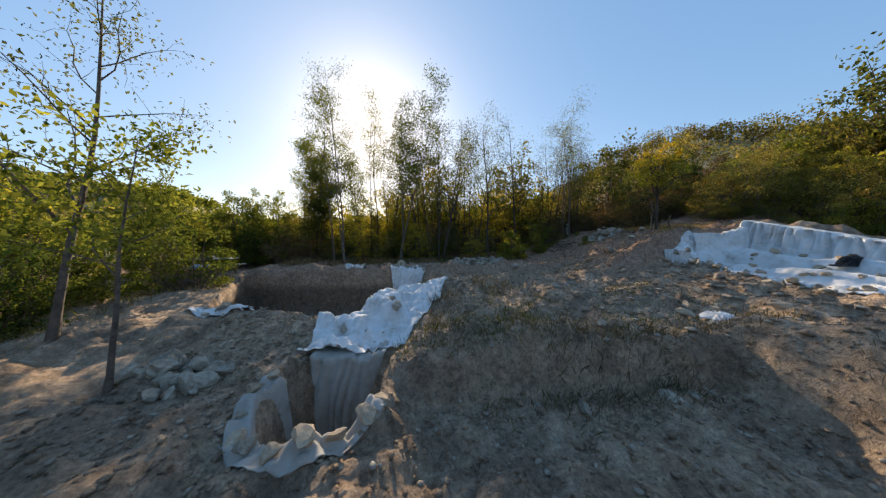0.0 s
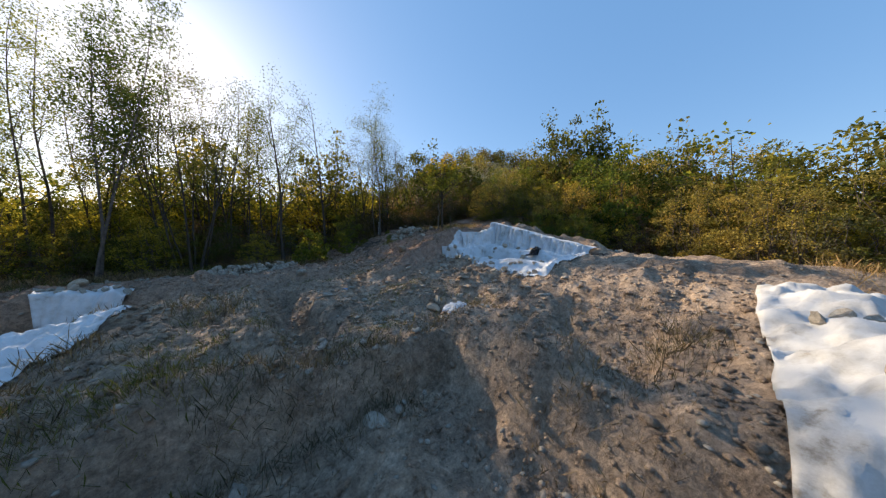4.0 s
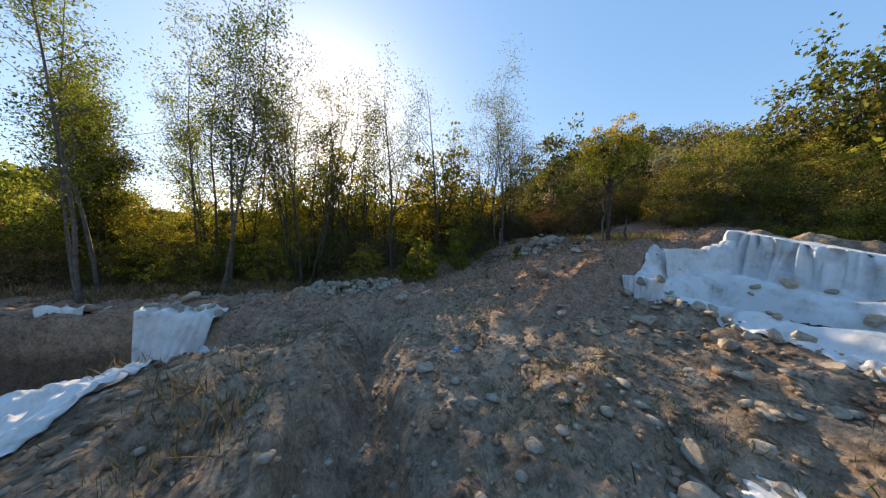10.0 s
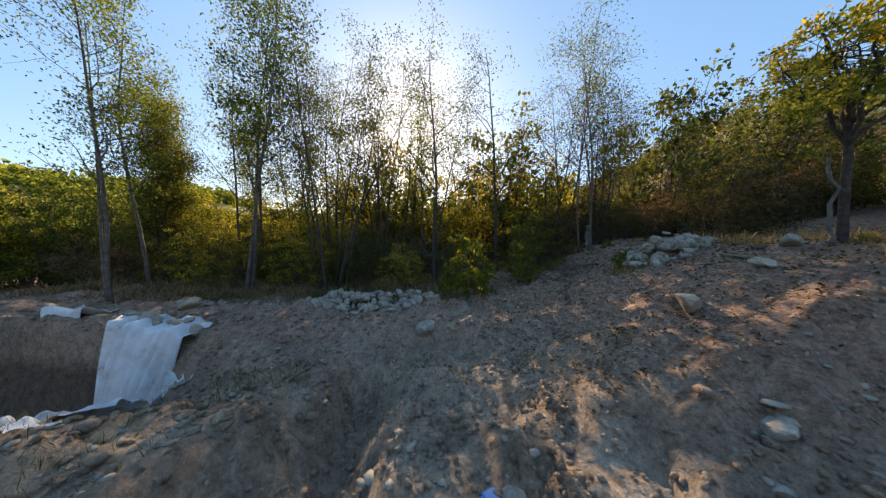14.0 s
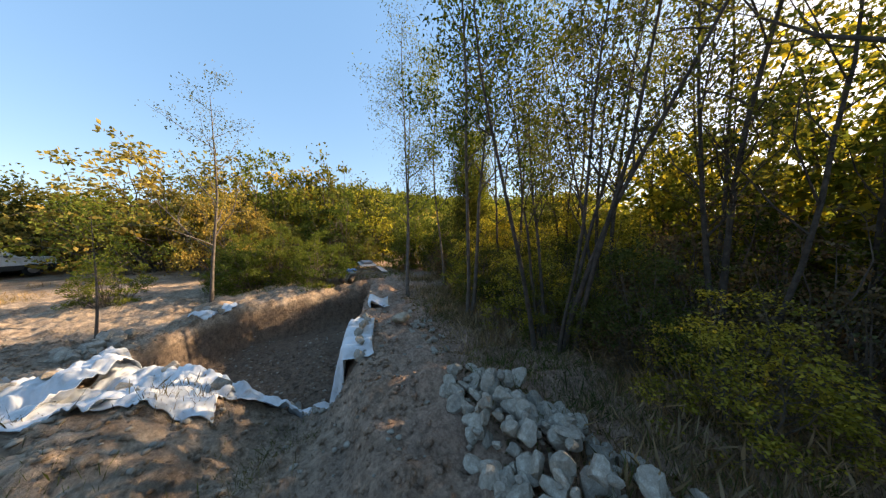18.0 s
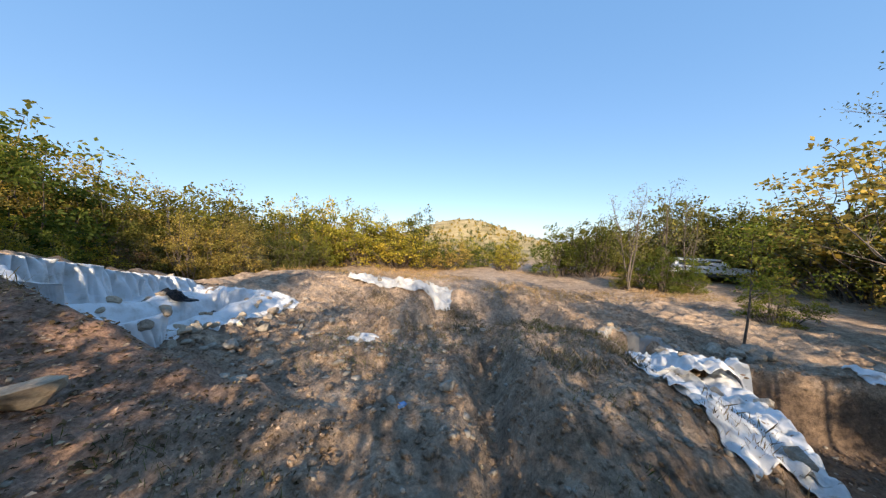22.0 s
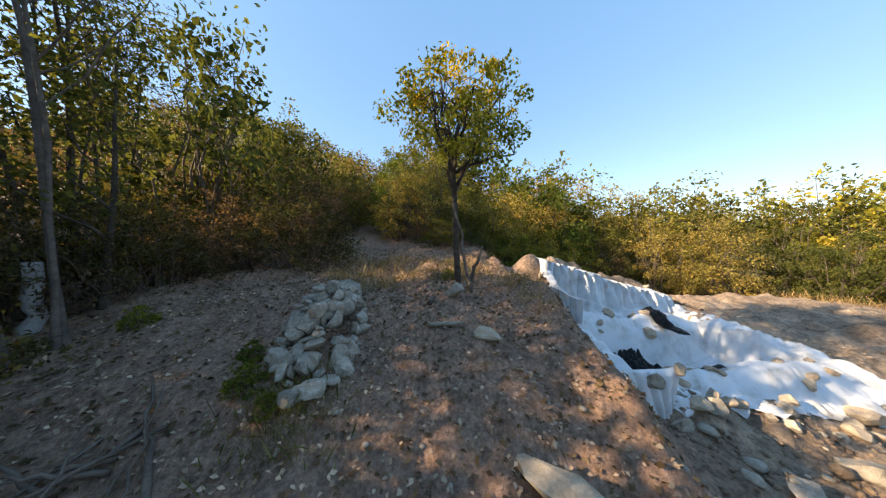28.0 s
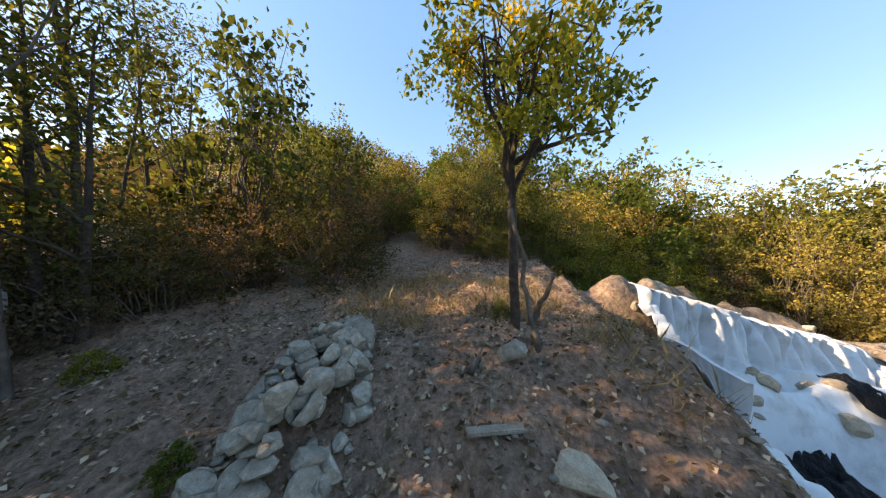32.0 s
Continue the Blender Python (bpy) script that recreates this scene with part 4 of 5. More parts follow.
def excavation_sheet():
    """The big sheet over the square excavation: a bank in front, a hollow, a second bank, then a hung back wall."""
    q = quad((8.9, 2.1), (8.95, 6.62), (12.05, 6.3), (13.1, 2.1))

    def at(u, v):
        x, y = q(u, v)
        w = v + 0.035 * fbm(u * 4, v * 3, 3)
        low = 1.66 + 0.22 * u
        x = x - 0.5 * fbm(u * 7 + 3, 0 * v + 1.5, 3) * np.exp(-(v / 0.13) ** 2)
        bank = (0.46 - 0.1 * u) * np.exp(-((w - 0.17) / 0.095) ** 2)
        hollow = -0.24 * sstep(0.27, 0.36, w + 0.05 * vnoise(u * 5, w * 3)) * (1 - sstep(0.53, 0.60, w + 0.06 * vnoise(u * 6, 3 + w))) * sstep(0.1, 0.25, u) * (1 - sstep(0.72, 0.86, u))
        second = (0.5 + 0.15 * u) * sstep(0.52, 0.62, w) + 0.10 * np.sin(w * 40 + 5 * fbm(u * 3, w, 2)) * sstep(0.55, 0.65, w) * (1 - sstep(0.75, 0.8, w))
        back = (0.35 + 0.75 * u) * sstep(0.80, 0.875, w)
        y = y + 0.4 * np.exp(-((v - 0.38) / 0.2) ** 2) * u ** 4
        wall = np.interp(v, [0, 0.25, 0.5, 0.75, 1], [2.5, 2.75, 3.0, 3.27, 3.55])
        wall = wall - 17.0 * np.clip(0.95 + 0.02 * fbm(v * 9, u * 2, 2) - u, 0, 1) + 0.03 * np.sin(v * 90 + 9 * fbm(v * 6, u, 2))
        side = 0
        pleats = 0.16 * (np.abs(vnoise(u * 22, 0 * v + 3)) - 0.5 * np.abs(vnoise(u * 51, 0 * v + 8))) * sstep(0.78, 0.84, w) * (1 - sstep(0.87, 0.93, w))
        for pin in (0.06, 0.2, 0.33, 0.47, 0.6, 0.74, 0.9):
            ang = np.arctan2((u - pin) * 4.3, 0.08 + 6 * np.clip(0.9 - w, 0, 1))
            pleats = pleats + 0.05 * np.sin(ang * 13) * np.exp(-np.abs(u - pin) * 9) * sstep(0.74, 0.84, w) * (1 - sstep(0.88, 0.93, w))
        x = x + pleats * 1.8
        h = low + bank + hollow + second + back + side + 0.2 * fbm(x * 1.1, y * 1.1, 2) * (1 - sstep(0.78, 0.82, w)) + 0.0
        return x, y, np.maximum(np.maximum(h, wall), ground_z(x, y) + 0.02)
    return at


cover = thing("excavation_cover", "white geotextile sheets draped over the square excavation", "ground sheet")
for nm, lab, v0, v1, nv in (("front_sheet", "white sheet over the front bank, stained at its foot", 0.0, 0.52, 110), ("middle_sheet", "crumpled dirty white sheet in the hollow", 0.5, 0.81, 66), ("back_sheet", "white sheet hung in pleats down the back wall", 0.79, 1.0, 50)):
    piece = drape(nm, lab, (lambda f, p, q: lambda u, v: f(u, p + (q - p) * v))(excavation_sheet(), v0, v1), 260, nv, 0.085, 2, 0.02 + 0.012 * (v0 == 0.5), False)
    piece.parent = cover
    del piece["category"]


def hanging(name, label, a, b, bottom, out, nu=70, nv=44, seed=0, lift=0.0, top=None):
    """A sheet hung down a trench wall from a to b, with pleats, its head folded back over the edge."""
    a, b = np.array(a, float), np.array(b, float)
    along = (b - a) / np.linalg.norm(b - a)
    nrm = np.array([along[1], -along[0]])

    def at(u, v):
        w = np.clip((v - 0.14) / 0.86, 0, 1)
        back = np.clip((0.14 - v) / 0.14, 0, 1)
        s = 0.42 + (u - 0.42) * (1 - 0.34 * w ** 0.7)
        phase = u * 17 + 8.0 * vnoise(u * 5 + seed, v * 1.2)
        pl = 0.15 * (np.abs(np.sin(phase)) - 0.5) * (0.4 + 0.6 * w) * (0.3 + 1.4 * np.abs(vnoise(u * 4 + seed, 0 * v)))
        d = 0.02 + (0.06 + out * w ** 0.8 + pl * (w > 0)) * (1 - 0.9 * u ** 8) - back * (0.5 if top is None else 0.05)
        x = a[0] + (b[0] - a[0]) * s + nrm[0] * d
        y = a[1] + (b[1] - a[1]) * s + nrm[1] * d
        rim = ground_z(a[0] + (b[0] - a[0]) * s - nrm[0] * 0.22, a[1] + (b[1] - a[1]) * s - nrm[1] * 0.22) + 0.05 + lift
        if top is not None:
            rim = top + 0.04 * vnoise(s * 3 + seed, 0 * s) + 0 * w
        z = rim + (bottom - rim) * w
        z = np.where(back > 0, np.maximum(ground_z(x, y) + 0.03, rim - 0.3 * back * (lift > 0)), z)
        return x, y, z
    return drape(name, label, at, nu, nv, 0.012, seed, 0.0, False)


hanging("hanging_sheet", "white geotextile sheet hung in pleats down the trench wall", (-1.5, 8.98), (-0.12, 8.82), 0.3, 0.3, seed=1)
hanging("pit_wall_sheet", "dirty white sheet hung down the wall of the small pit", (-2.5, 3.17), (-1.2, 3.08), -0.4, 0.2, seed=2).data.materials[0] = DIRTY_CLOTH


def ring_sheet(u, v):
    """The sheet that lines the rim of the small pit and hangs into it."""
    ang = np.pi * (0.86 + 1.02 * u)
    spin = lambda r: (-1.97 + 0.76 * r * np.cos(ang), 2.17 + 0.98 * r * np.sin(ang))
    x, y = spin(0.80 + 0.50 * v)
    rx, ry = spin(1.16 + 0 * v)
    lip = ground_z(rx, ry) + 0.07
    drop = np.clip((0.45 - v) / 0.45, 0, 1)
    inner = lip - 0.95 * drop ** 0.8 + 0.03 * np.sin(u * 60) * drop
    outer = np.maximum(ground_z(x, y) + 0.04, lip - 0.15 * np.clip((v - 0.45) / 0.55, 0, 1))
    return x, y, np.where(v > 0.45, outer, inner)


drape("pit_rim_sheet", "stained white sheet lining the rim of the small pit", ring_sheet, 130, 30, 0.035, 4, 0.0, False).data.materials[0] = DIRTY_CLOTH
for k, (a, b, c, d, f) in enumerate((
        ((-2.75, 3.25), (-0.95, 3.12), (0.0, 5.1), (-2.7, 5.5), 0.2), ((-2.8, 5.1), (0.0, 4.8), (0.4, 6.2), (-2.3, 6.6), 0.24),
        ((-2.2, 6.3), (0.2, 6.0), (0.4, 7.2), (-1.7, 7.4), 0.2), ((-1.6, 7.1), (-0.2, 6.9), (0.0, 8.2), (-1.3, 8.4), 0.14), ((-1.5, 8.2), (-0.1, 8.0), (0.15, 8.7), (-1.3, 8.9), 0.12))):
    drape("edge_sheet", "crumpled white geotextile sheet over the trench edge", (lambda q: lambda u, v: (*q(u, v), 0.10 * np.exp(-((u - 0.5) / 0.3) ** 2)))(quad(a, b, c, d)), 110, 90, f * 1.6, 10 + k)
hanging("rim_sheet", "folded white sheet standing on the trench rim", (-3.4, 9.5), (-2.6, 9.4), 1.25, 0.12, 40, 24, seed=6, lift=0.16)
drape("rim_sheet", "crumpled white sheet lying on the trench rim", (lambda q: lambda u, v: (*q(u, v), 0.10 * np.exp(-((v - 0.5) / 0.3) ** 2)))(quad((-5.9, 4.9), (-4.5, 4.55), (-4.4, 5.0), (-5.8, 5.3))), 36, 16, 0.1, 22)
drape("field_sheet", "white geotextile sheet weighted with stones over a low mound", (lambda q: lambda u, v: (*q(u, v), 0.06 + 0.16 * np.exp(-((v - 0.3) / 0.2) ** 2)))(quad((3.9, -1.75), (8.9, -1.7), (9.6, -4.4), (3.8, -3.7))), 90, 50, 0.14, 23).data.materials[0] = cloth_material("weathered_geotextile", (0.55, 0.54, 0.52))


def covered_bag():
    bm = bmesh.new()
    bmesh.ops.create_icosphere(bm, subdivisions=5, radius=0.5)
    for v in bm.verts:
        p = v.co.copy()
        n = noise.fractal(p * 2.2, 1.0, 2.0, 3) * 0.16
        ang = math.atan2(p.y, p.x)
        crease = abs(noise.noise(Vector((ang * 2.6, p.z * 2.2, 1.0)))) * 0.26 + abs(noise.noise(Vector((ang * 6.0, p.z * 3.0, 7.0)))) * 0.12
        skirt = 1.0 + 0.22 * max(0.0, -p.z * 2) ** 2
        v.co = Vector((p.x * 0.92 * skirt, p.y * 0.66 * skirt, max(p.z, -0.30) * 0.46)) * (1 + n - 1.3 * crease) * 1.12
    for f in bm.faces:
        f.smooth = True
    return bm


tagged(part("wrapped_mound", covered_bag(), CLOTH, None, "", pose(6.4, 3.3, gz(6.4, 3.3) - 0.02, 0, 0, 25) @ Matrix.Diagonal((1.15, 1.1, 1.0, 1))), "small heap wrapped in a creased white geotextile sheet", "wrapped mound")
boulder(6.42, 3.4, 0.2, STONES[0], "flat stone resting on the wrapped heap", 20, 1.5)

side_sheets = (("corner_sheet", "white sheet hanging in folds over the corner of the excavation", (8.98, 6.75), (8.95, 5.85), 1.6, 0.14, 5, 2.58), ("side_sheet", "taut white sheet hung down the side wall of the excavation", (9.85, 6.62), (10.85, 6.5), 2.2, 0.1, 9, 3.2))
for nm, lab, a, b, low, out, k, high in side_sheets:
    piece = hanging(nm, lab, a, b, low, out, 60, 34, seed=k, top=high)
    piece.parent = cover
    del piece["category"]


# ---- stones that weigh the sheets down ----
def weights(spots, s0, s1, meshes, label, group, seed):
    rng = np.random.default_rng(seed)
    deps = bpy.context.evaluated_depsgraph_get()
    for x, y in spots:
        s = rng.uniform(s0, s1)
        hit, place, *_ = scene.ray_cast(deps, Vector((x, y, 8)), Vector((0, 0, -1)))
        z = place.z if hit and place.z < 4.2 else gz(x, y)
        ob = part("stone", meshes[rng.integers(len(meshes))], None, None, "", pose(x, y, z + s * 0.16, rng.uniform(-15, 15), rng.uniform(-15, 15), rng.uniform(0, 360)) @ Matrix.Scale(s, 4))
        tagged(ob, label, "stone", group)


bpy.context.view_layer.update()
rs = np.random.default_rng(5)
weights([(8.85 + rs.uniform(-0.2, 0.15), y) for y in np.linspace(2.5, 6.5, 22)], 0.12, 0.27, TAN + STONES[:4], "tan stone weighing down the front of the sheet", "stones along the excavation sheet", 1)
weights([(rs.uniform(9.1, 9.6), rs.uniform(4.6, 6.3)) for _ in range(6)], 0.1, 0.19, TAN, "tan stone lying on the sheet corner", "stones on the excavation sheet", 12)
weights([(rs.uniform(9.2, 10.2), rs.uniform(2.4, 3.6)) for _ in range(9)], 0.1, 0.2, TAN + STONES[:2], "tan stone lying on the sheet", "stones on the excavation sheet", 2)
weights([(rs.uniform(10.0, 12.2), rs.uniform(3.0, 5.6)) for _ in range(8)], 0.1, 0.24, TAN + STONES[:3], "stone lying on the dirty sheet in the hollow", "stones on the excavation sheet", 3)
weights([(13.2 - 0.25 * (y - 2.1) + rs.uniform(-0.1, 0.1), y) for y in np.linspace(2.2, 6.0, 16)], 0.10, 0.2, STONES[:6], "stone holding the head of the hung sheet", "stones along the hung sheet", 4)
weights([(x, 9.2 - 0.15 * (x + 1.5) + rs.uniform(-0.05, 0.08)) for x in np.linspace(-1.5, -0.15, 9)], 0.12, 0.23, STONES, "stone holding the head of the hung sheet", "stones along the hung sheet", 5)
weights([(-1.97 + 0.9 * math.cos(a), 2.17 + 1.12 * math.sin(a)) for a in np.linspace(2.8, 5.9, 10)], 0.14, 0.27, TAN + STONES[:2], "tan stone on the sheet at the pit rim", "stones round the small pit", 6)
weights([(-1.6 + 0.3 * y - 1.0 + rs.uniform(-0.2, 1.4), y + 3.6) for y in np.linspace(0.4, 5.0, 24)], 0.12, 0.3, TAN + STONES[:5], "stone on the crumpled edge sheet", "stones on the edge sheets", 7)
weights([(rs.uniform(4, 9.2), rs.uniform(-4.2, -1.8)) for _ in range(22)], 0.14, 0.34, TAN + STONES[:3], "flat tan stone on the field sheet", "stones on the field sheet", 8)
weights([(rs.uniform(-5.8, -4.5), rs.uniform(4.7, 5.2)) for _ in range(6)], 0.12, 0.24, STONES, "stone on the crumpled rim sheet", "stones on the rim sheet", 9)
weights([(x, y) for x, y in ((8.2, 4.6), (7.9, 3.6), (8.0, 5.6), (7.4, 2.9), (6.9, 3.7), (5.8, 3.6), (6.2, 3.9), (5.5, 2.8), (4.3, 5.0), (3.9, 5.9), (7.0, 6.6))], 0.16, 0.34, STONES + TAN, "grey stone half sunk in the bare soil", "stones below the excavation", 10)

weights([(rs.uniform(10.25, 11.1), rs.uniform(3.6, 5.6)) for _ in range(14)], 0.12, 0.3, TAN, "tan stone in the hollow of the excavation", "stones in the hollow", 13)

# ---- black plastic in the hollow ----
PLASTIC, pnt, pb = material("black_plastic", 0.35)
pb.inputs["Base Color"].default_value = (0.012, 0.012, 0.014, 1)
bump(pnt, pb, noise_tex(pnt, coords(pnt), 14, 6), 1.0, 0.12)


def film(label, x, y, rx, ry, seed):
    """A crumpled piece of film with a ragged outline, lying on the sheet."""
    rng = np.random.default_rng(seed)
    n, m = 30, 12
    a, q = np.meshgrid(np.linspace(0, 2 * np.pi, n, endpoint=False), np.linspace(0.04, 1, m))
    ragged = 1 + 0.6 * vnoise(np.cos(a) * 2.4 + seed * 7, np.sin(a) * 2.4)
    px, py = x + rx * q * ragged * np.cos(a), y + ry * q * ragged * np.sin(a)
    deps = bpy.context.evaluated_depsgraph_get()
    z = np.array([scene.ray_cast(deps, Vector((u, v, 6)), Vector((0, 0, -1)))[1].z for u, v in zip(px.ravel(), py.ravel())]).reshape(px.shape)
    z = np.clip(z, np.median(z) - 0.12, np.median(z) + 0.12)
    z = z + 0.09 + 0.16 * (1 - q ** 3) * np.abs(vnoise(px * 6, py * 6) + 0.6 * vnoise(px * 15, py * 15) + 0.35) + rng.uniform(0, 0.02, px.shape)
    i = np.arange(n * m).reshape(m, n)
    j = np.roll(i, -1, axis=1)
    F = np.stack([i[:-1], j[:-1], j[1:], i[1:]], -1).reshape(-1, 4)
    ob = part("plastic_film", mesh_from("plastic_film", np.stack([px, py, z], -1).reshape(-1, 3), F, smooth=False), PLASTIC)
    return tagged(ob, label, "plastic film")


bpy.context.view_layer.update()
film("long crumpled black plastic film in the hollow of the excavation", 10.55, 4.85, 0.85, 0.42, 1)
film("narrow crumpled black plastic film across the sheet", 11.2, 3.75, 0.55, 0.2, 2)
film("small crumpled black plastic film on the sheet", 9.85, 4.3, 0.2, 0.16, 3)

# ---- picnic table, logs, plank, post, branches ----
def box_bm(sx, sy, sz, bevel=0.01):
    bm = bmesh.new()
    bmesh.ops.create_cube(bm, size=1)
    bmesh.ops.scale(bm, vec=(sx, sy, sz), verts=bm.verts)
    if bevel:
        bmesh.ops.bevel(bm, geom=bm.edges[:], offset=bevel, segments=2, affect="EDGES")
    return bm


def paint(name, rgb, rough=0.5, metal=0.0):
    m, nt, b = material(name, rough, metal)
    c = mixc(nt, 1.0, rgb, ramp(nt, noise_tex(nt, coords(nt), 6, 6), [(0.3, (0.8, 0.8, 0.8)), (0.7, (1.1, 1.1, 1.1))]), "MULTIPLY")
    nt.links.new(c, b.inputs["Base Color"])
    return m


GREY_WOOD = grained("grey_wood", (0.30, 0.29, 0.27), (0.48, 0.47, 0.45), 5, 50, 0.8, 0.3, 0.004)
BLUE = paint("blue_tarp", (0.16, 0.34, 0.62), 0.6)


def picnic_table(x, y, rz):
    t = thing("picnic_table", "weathered wooden picnic table with benches at the wood edge", "table", pose(x, y, gz(x, y) + 0.06, 0, 0, rz))
    for k in range(5):
        part("board", box_bm(1.9, 0.13, 0.035), GREY_WOOD, t, m=pose(0, -0.29 + 0.145 * k, 0.75))
    for s in (-1, 1):
        part("bench", box_bm(1.95, 0.26, 0.04), GREY_WOOD, t, m=pose(0, s * 0.72, 0.45))
        for e in (-0.7, 0.7):
            part("leg", box_bm(0.07, 0.05, 0.92), WOOD, t, m=pose(e, s * 0.42, 0.38, s * 32, 0, 0))
    for e in (-0.7, 0.7):
        part("crossbar", box_bm(0.05, 1.6, 0.08), WOOD, t, m=pose(e + 0.05, 0, 0.40))
    return t


table = picnic_table(-8.65, 9.5, 5)
tagged(part("storage_box", box_bm(0.75, 0.45, 0.12, 0.03), paint("grey_box", (0.30, 0.31, 0.33)), None, "", pose(-8.75, 9.5, gz(-8.65, 9.5) + 0.89, 0, 0, 12)), "flat grey box on the picnic table", "box")
tagged(part("blue_tarp", box_bm(0.5, 0.45, 0.08, 0.03), BLUE, None, "", pose(-8.35, 8.78, gz(-8.65, 9.5) + 0.57, 4, 0, 10)), "folded light-blue tarpaulin on the bench", "tarpaulin")


def pole(name, label, a, b, r0, r1, mat, category, seed=0, group=""):
    rng = np.random.default_rng(seed)
    a, b = np.array(a, float), np.array(b, float)
    t = np.linspace(0, 1, 9)[:, None]
    p = a + (b - a) * t + rng.normal(size=(9, 3)) * 0.02 * np.linalg.norm(b - a) * np.sin(np.pi * t)
    r = (r0 + (r1 - r0) * t[:, 0]) * (1 + rng.normal(size=9) * 0.06)
    ends = np.concatenate([np.c_[p[:1], [[r[0] * 0.2]]], np.c_[p, r], np.c_[p[-1:], [[r[-1] * 0.2]]]])
    ob = part(name, mesh_from(name, *tubes([ends], 9)), mat)
    return tagged(ob, label, category, group)


def ground_pole(name, label, x0, y0, x1, y1, r0, r1, mat, category, seed, group="", up=0.0):
    return pole(name, label, (x0, y0, gz(x0, y0) + r0 * 0.8), (x1, y1, gz(x1, y1) + r1 + up), r0, r1, mat, category, seed, group)


ground_pole("log", "pale cut log lying by the picnic table", -9.6, 8.9, -8.5, 8.7, 0.13, 0.12, PALE_BARK, "log", 1)
ground_pole("log", "pale cut log lying by the picnic table", -9.4, 8.2, -8.3, 8.4, 0.11, 0.10, PALE_BARK, "log", 2)
tagged(part("plank", box_bm(0.55, 0.075, 0.025, 0.006), WOOD, None, "", pose(9.15, 8.66, gz(9.15, 8.66) + 0.03, 0, 4, -72)), "short pale wooden plank on the ground", "plank")
pole("post", "short whitish weathered wooden post", (9.17, 13.14, gz(9.17, 13.14) - 0.2), (9.27, 13.2, gz(9.17, 13.14) + 0.72), 0.075, 0.065, GREY_WOOD, "post", 3)
pole("dead_limb", "broken pale dead limb leaning against the young tree", (9.95, 8.25, gz(9.95, 8.25) - 0.05), (10.2, 8.5, gz(10.2, 8.5) + 1.3), 0.03, 0.018, PALE_BARK, "branch", 4)
pole("dead_limb", "forked dead limb standing by the young tree", (10.75, 8.15, gz(10.75, 8.15) - 0.05), (10.5, 7.95, gz(10.5, 7.95) + 0.7), 0.045, 0.02, PALE_BARK, "branch", 5)
for k in range(26):
    a, q = R.uniform(0, 2 * np.pi), R.uniform(0, 0.9)
    x, y, d, L = 7.7 + q * math.cos(a), 11.25 + q * 0.8 * math.sin(a), R.uniform(0, np.pi), R.uniform(0.4, 1.0)
    ground_pole("fallen_branch", "grey fallen branch in a loose brush heap", x - L * math.cos(d) / 2, y - L * math.sin(d) / 2, x + L * math.cos(d) / 2, y + L * math.sin(d) / 2, R.uniform(0.008, 0.024), 0.006, TWIG, "branch", 100 + k, "brush heap", R.uniform(0, 0.3))
for k, (x0, y0, x1, y1) in enumerate(((6.9, 9.9, 7.4, 10.7), (11.9, 1.9, 13.0, 1.6), (9.6, 8.9, 10.1, 8.7))):
    ground_pole("fallen_branch", "bare crooked branch lying on the soil", x0, y0, x1, y1, 0.035, 0.015, TWIG, "branch", 140 + k, "loose branches")
tagged(part("blue_rag", box_bm(0.16, 0.12, 0.05, 0.02), BLUE, None, "", pose(4.6, 6.4, gz(4.6, 6.4) + 0.02, 8, 6, 30)), "small blue rag lying on the soil", "rag")

# ---- parked car ----
WHITE_PAINT = paint("white_car_paint", (0.75, 0.76, 0.77), 0.3)
DARK_PAINT = paint("dark_trim", (0.05, 0.052, 0.055), 0.5)
TYRE = paint("tyre_rubber", (0.02, 0.02, 0.02), 0.85)
STEEL = paint("wheel_steel", (0.45, 0.45, 0.46), 0.35, 0.8)
GLASS, gnt, gb = material("car_glass", 0.05)
gb.inputs["Base Color"].default_value = (0.02, 0.025, 0.03, 1)
gb.inputs["Specular IOR Level"].default_value = 0.6


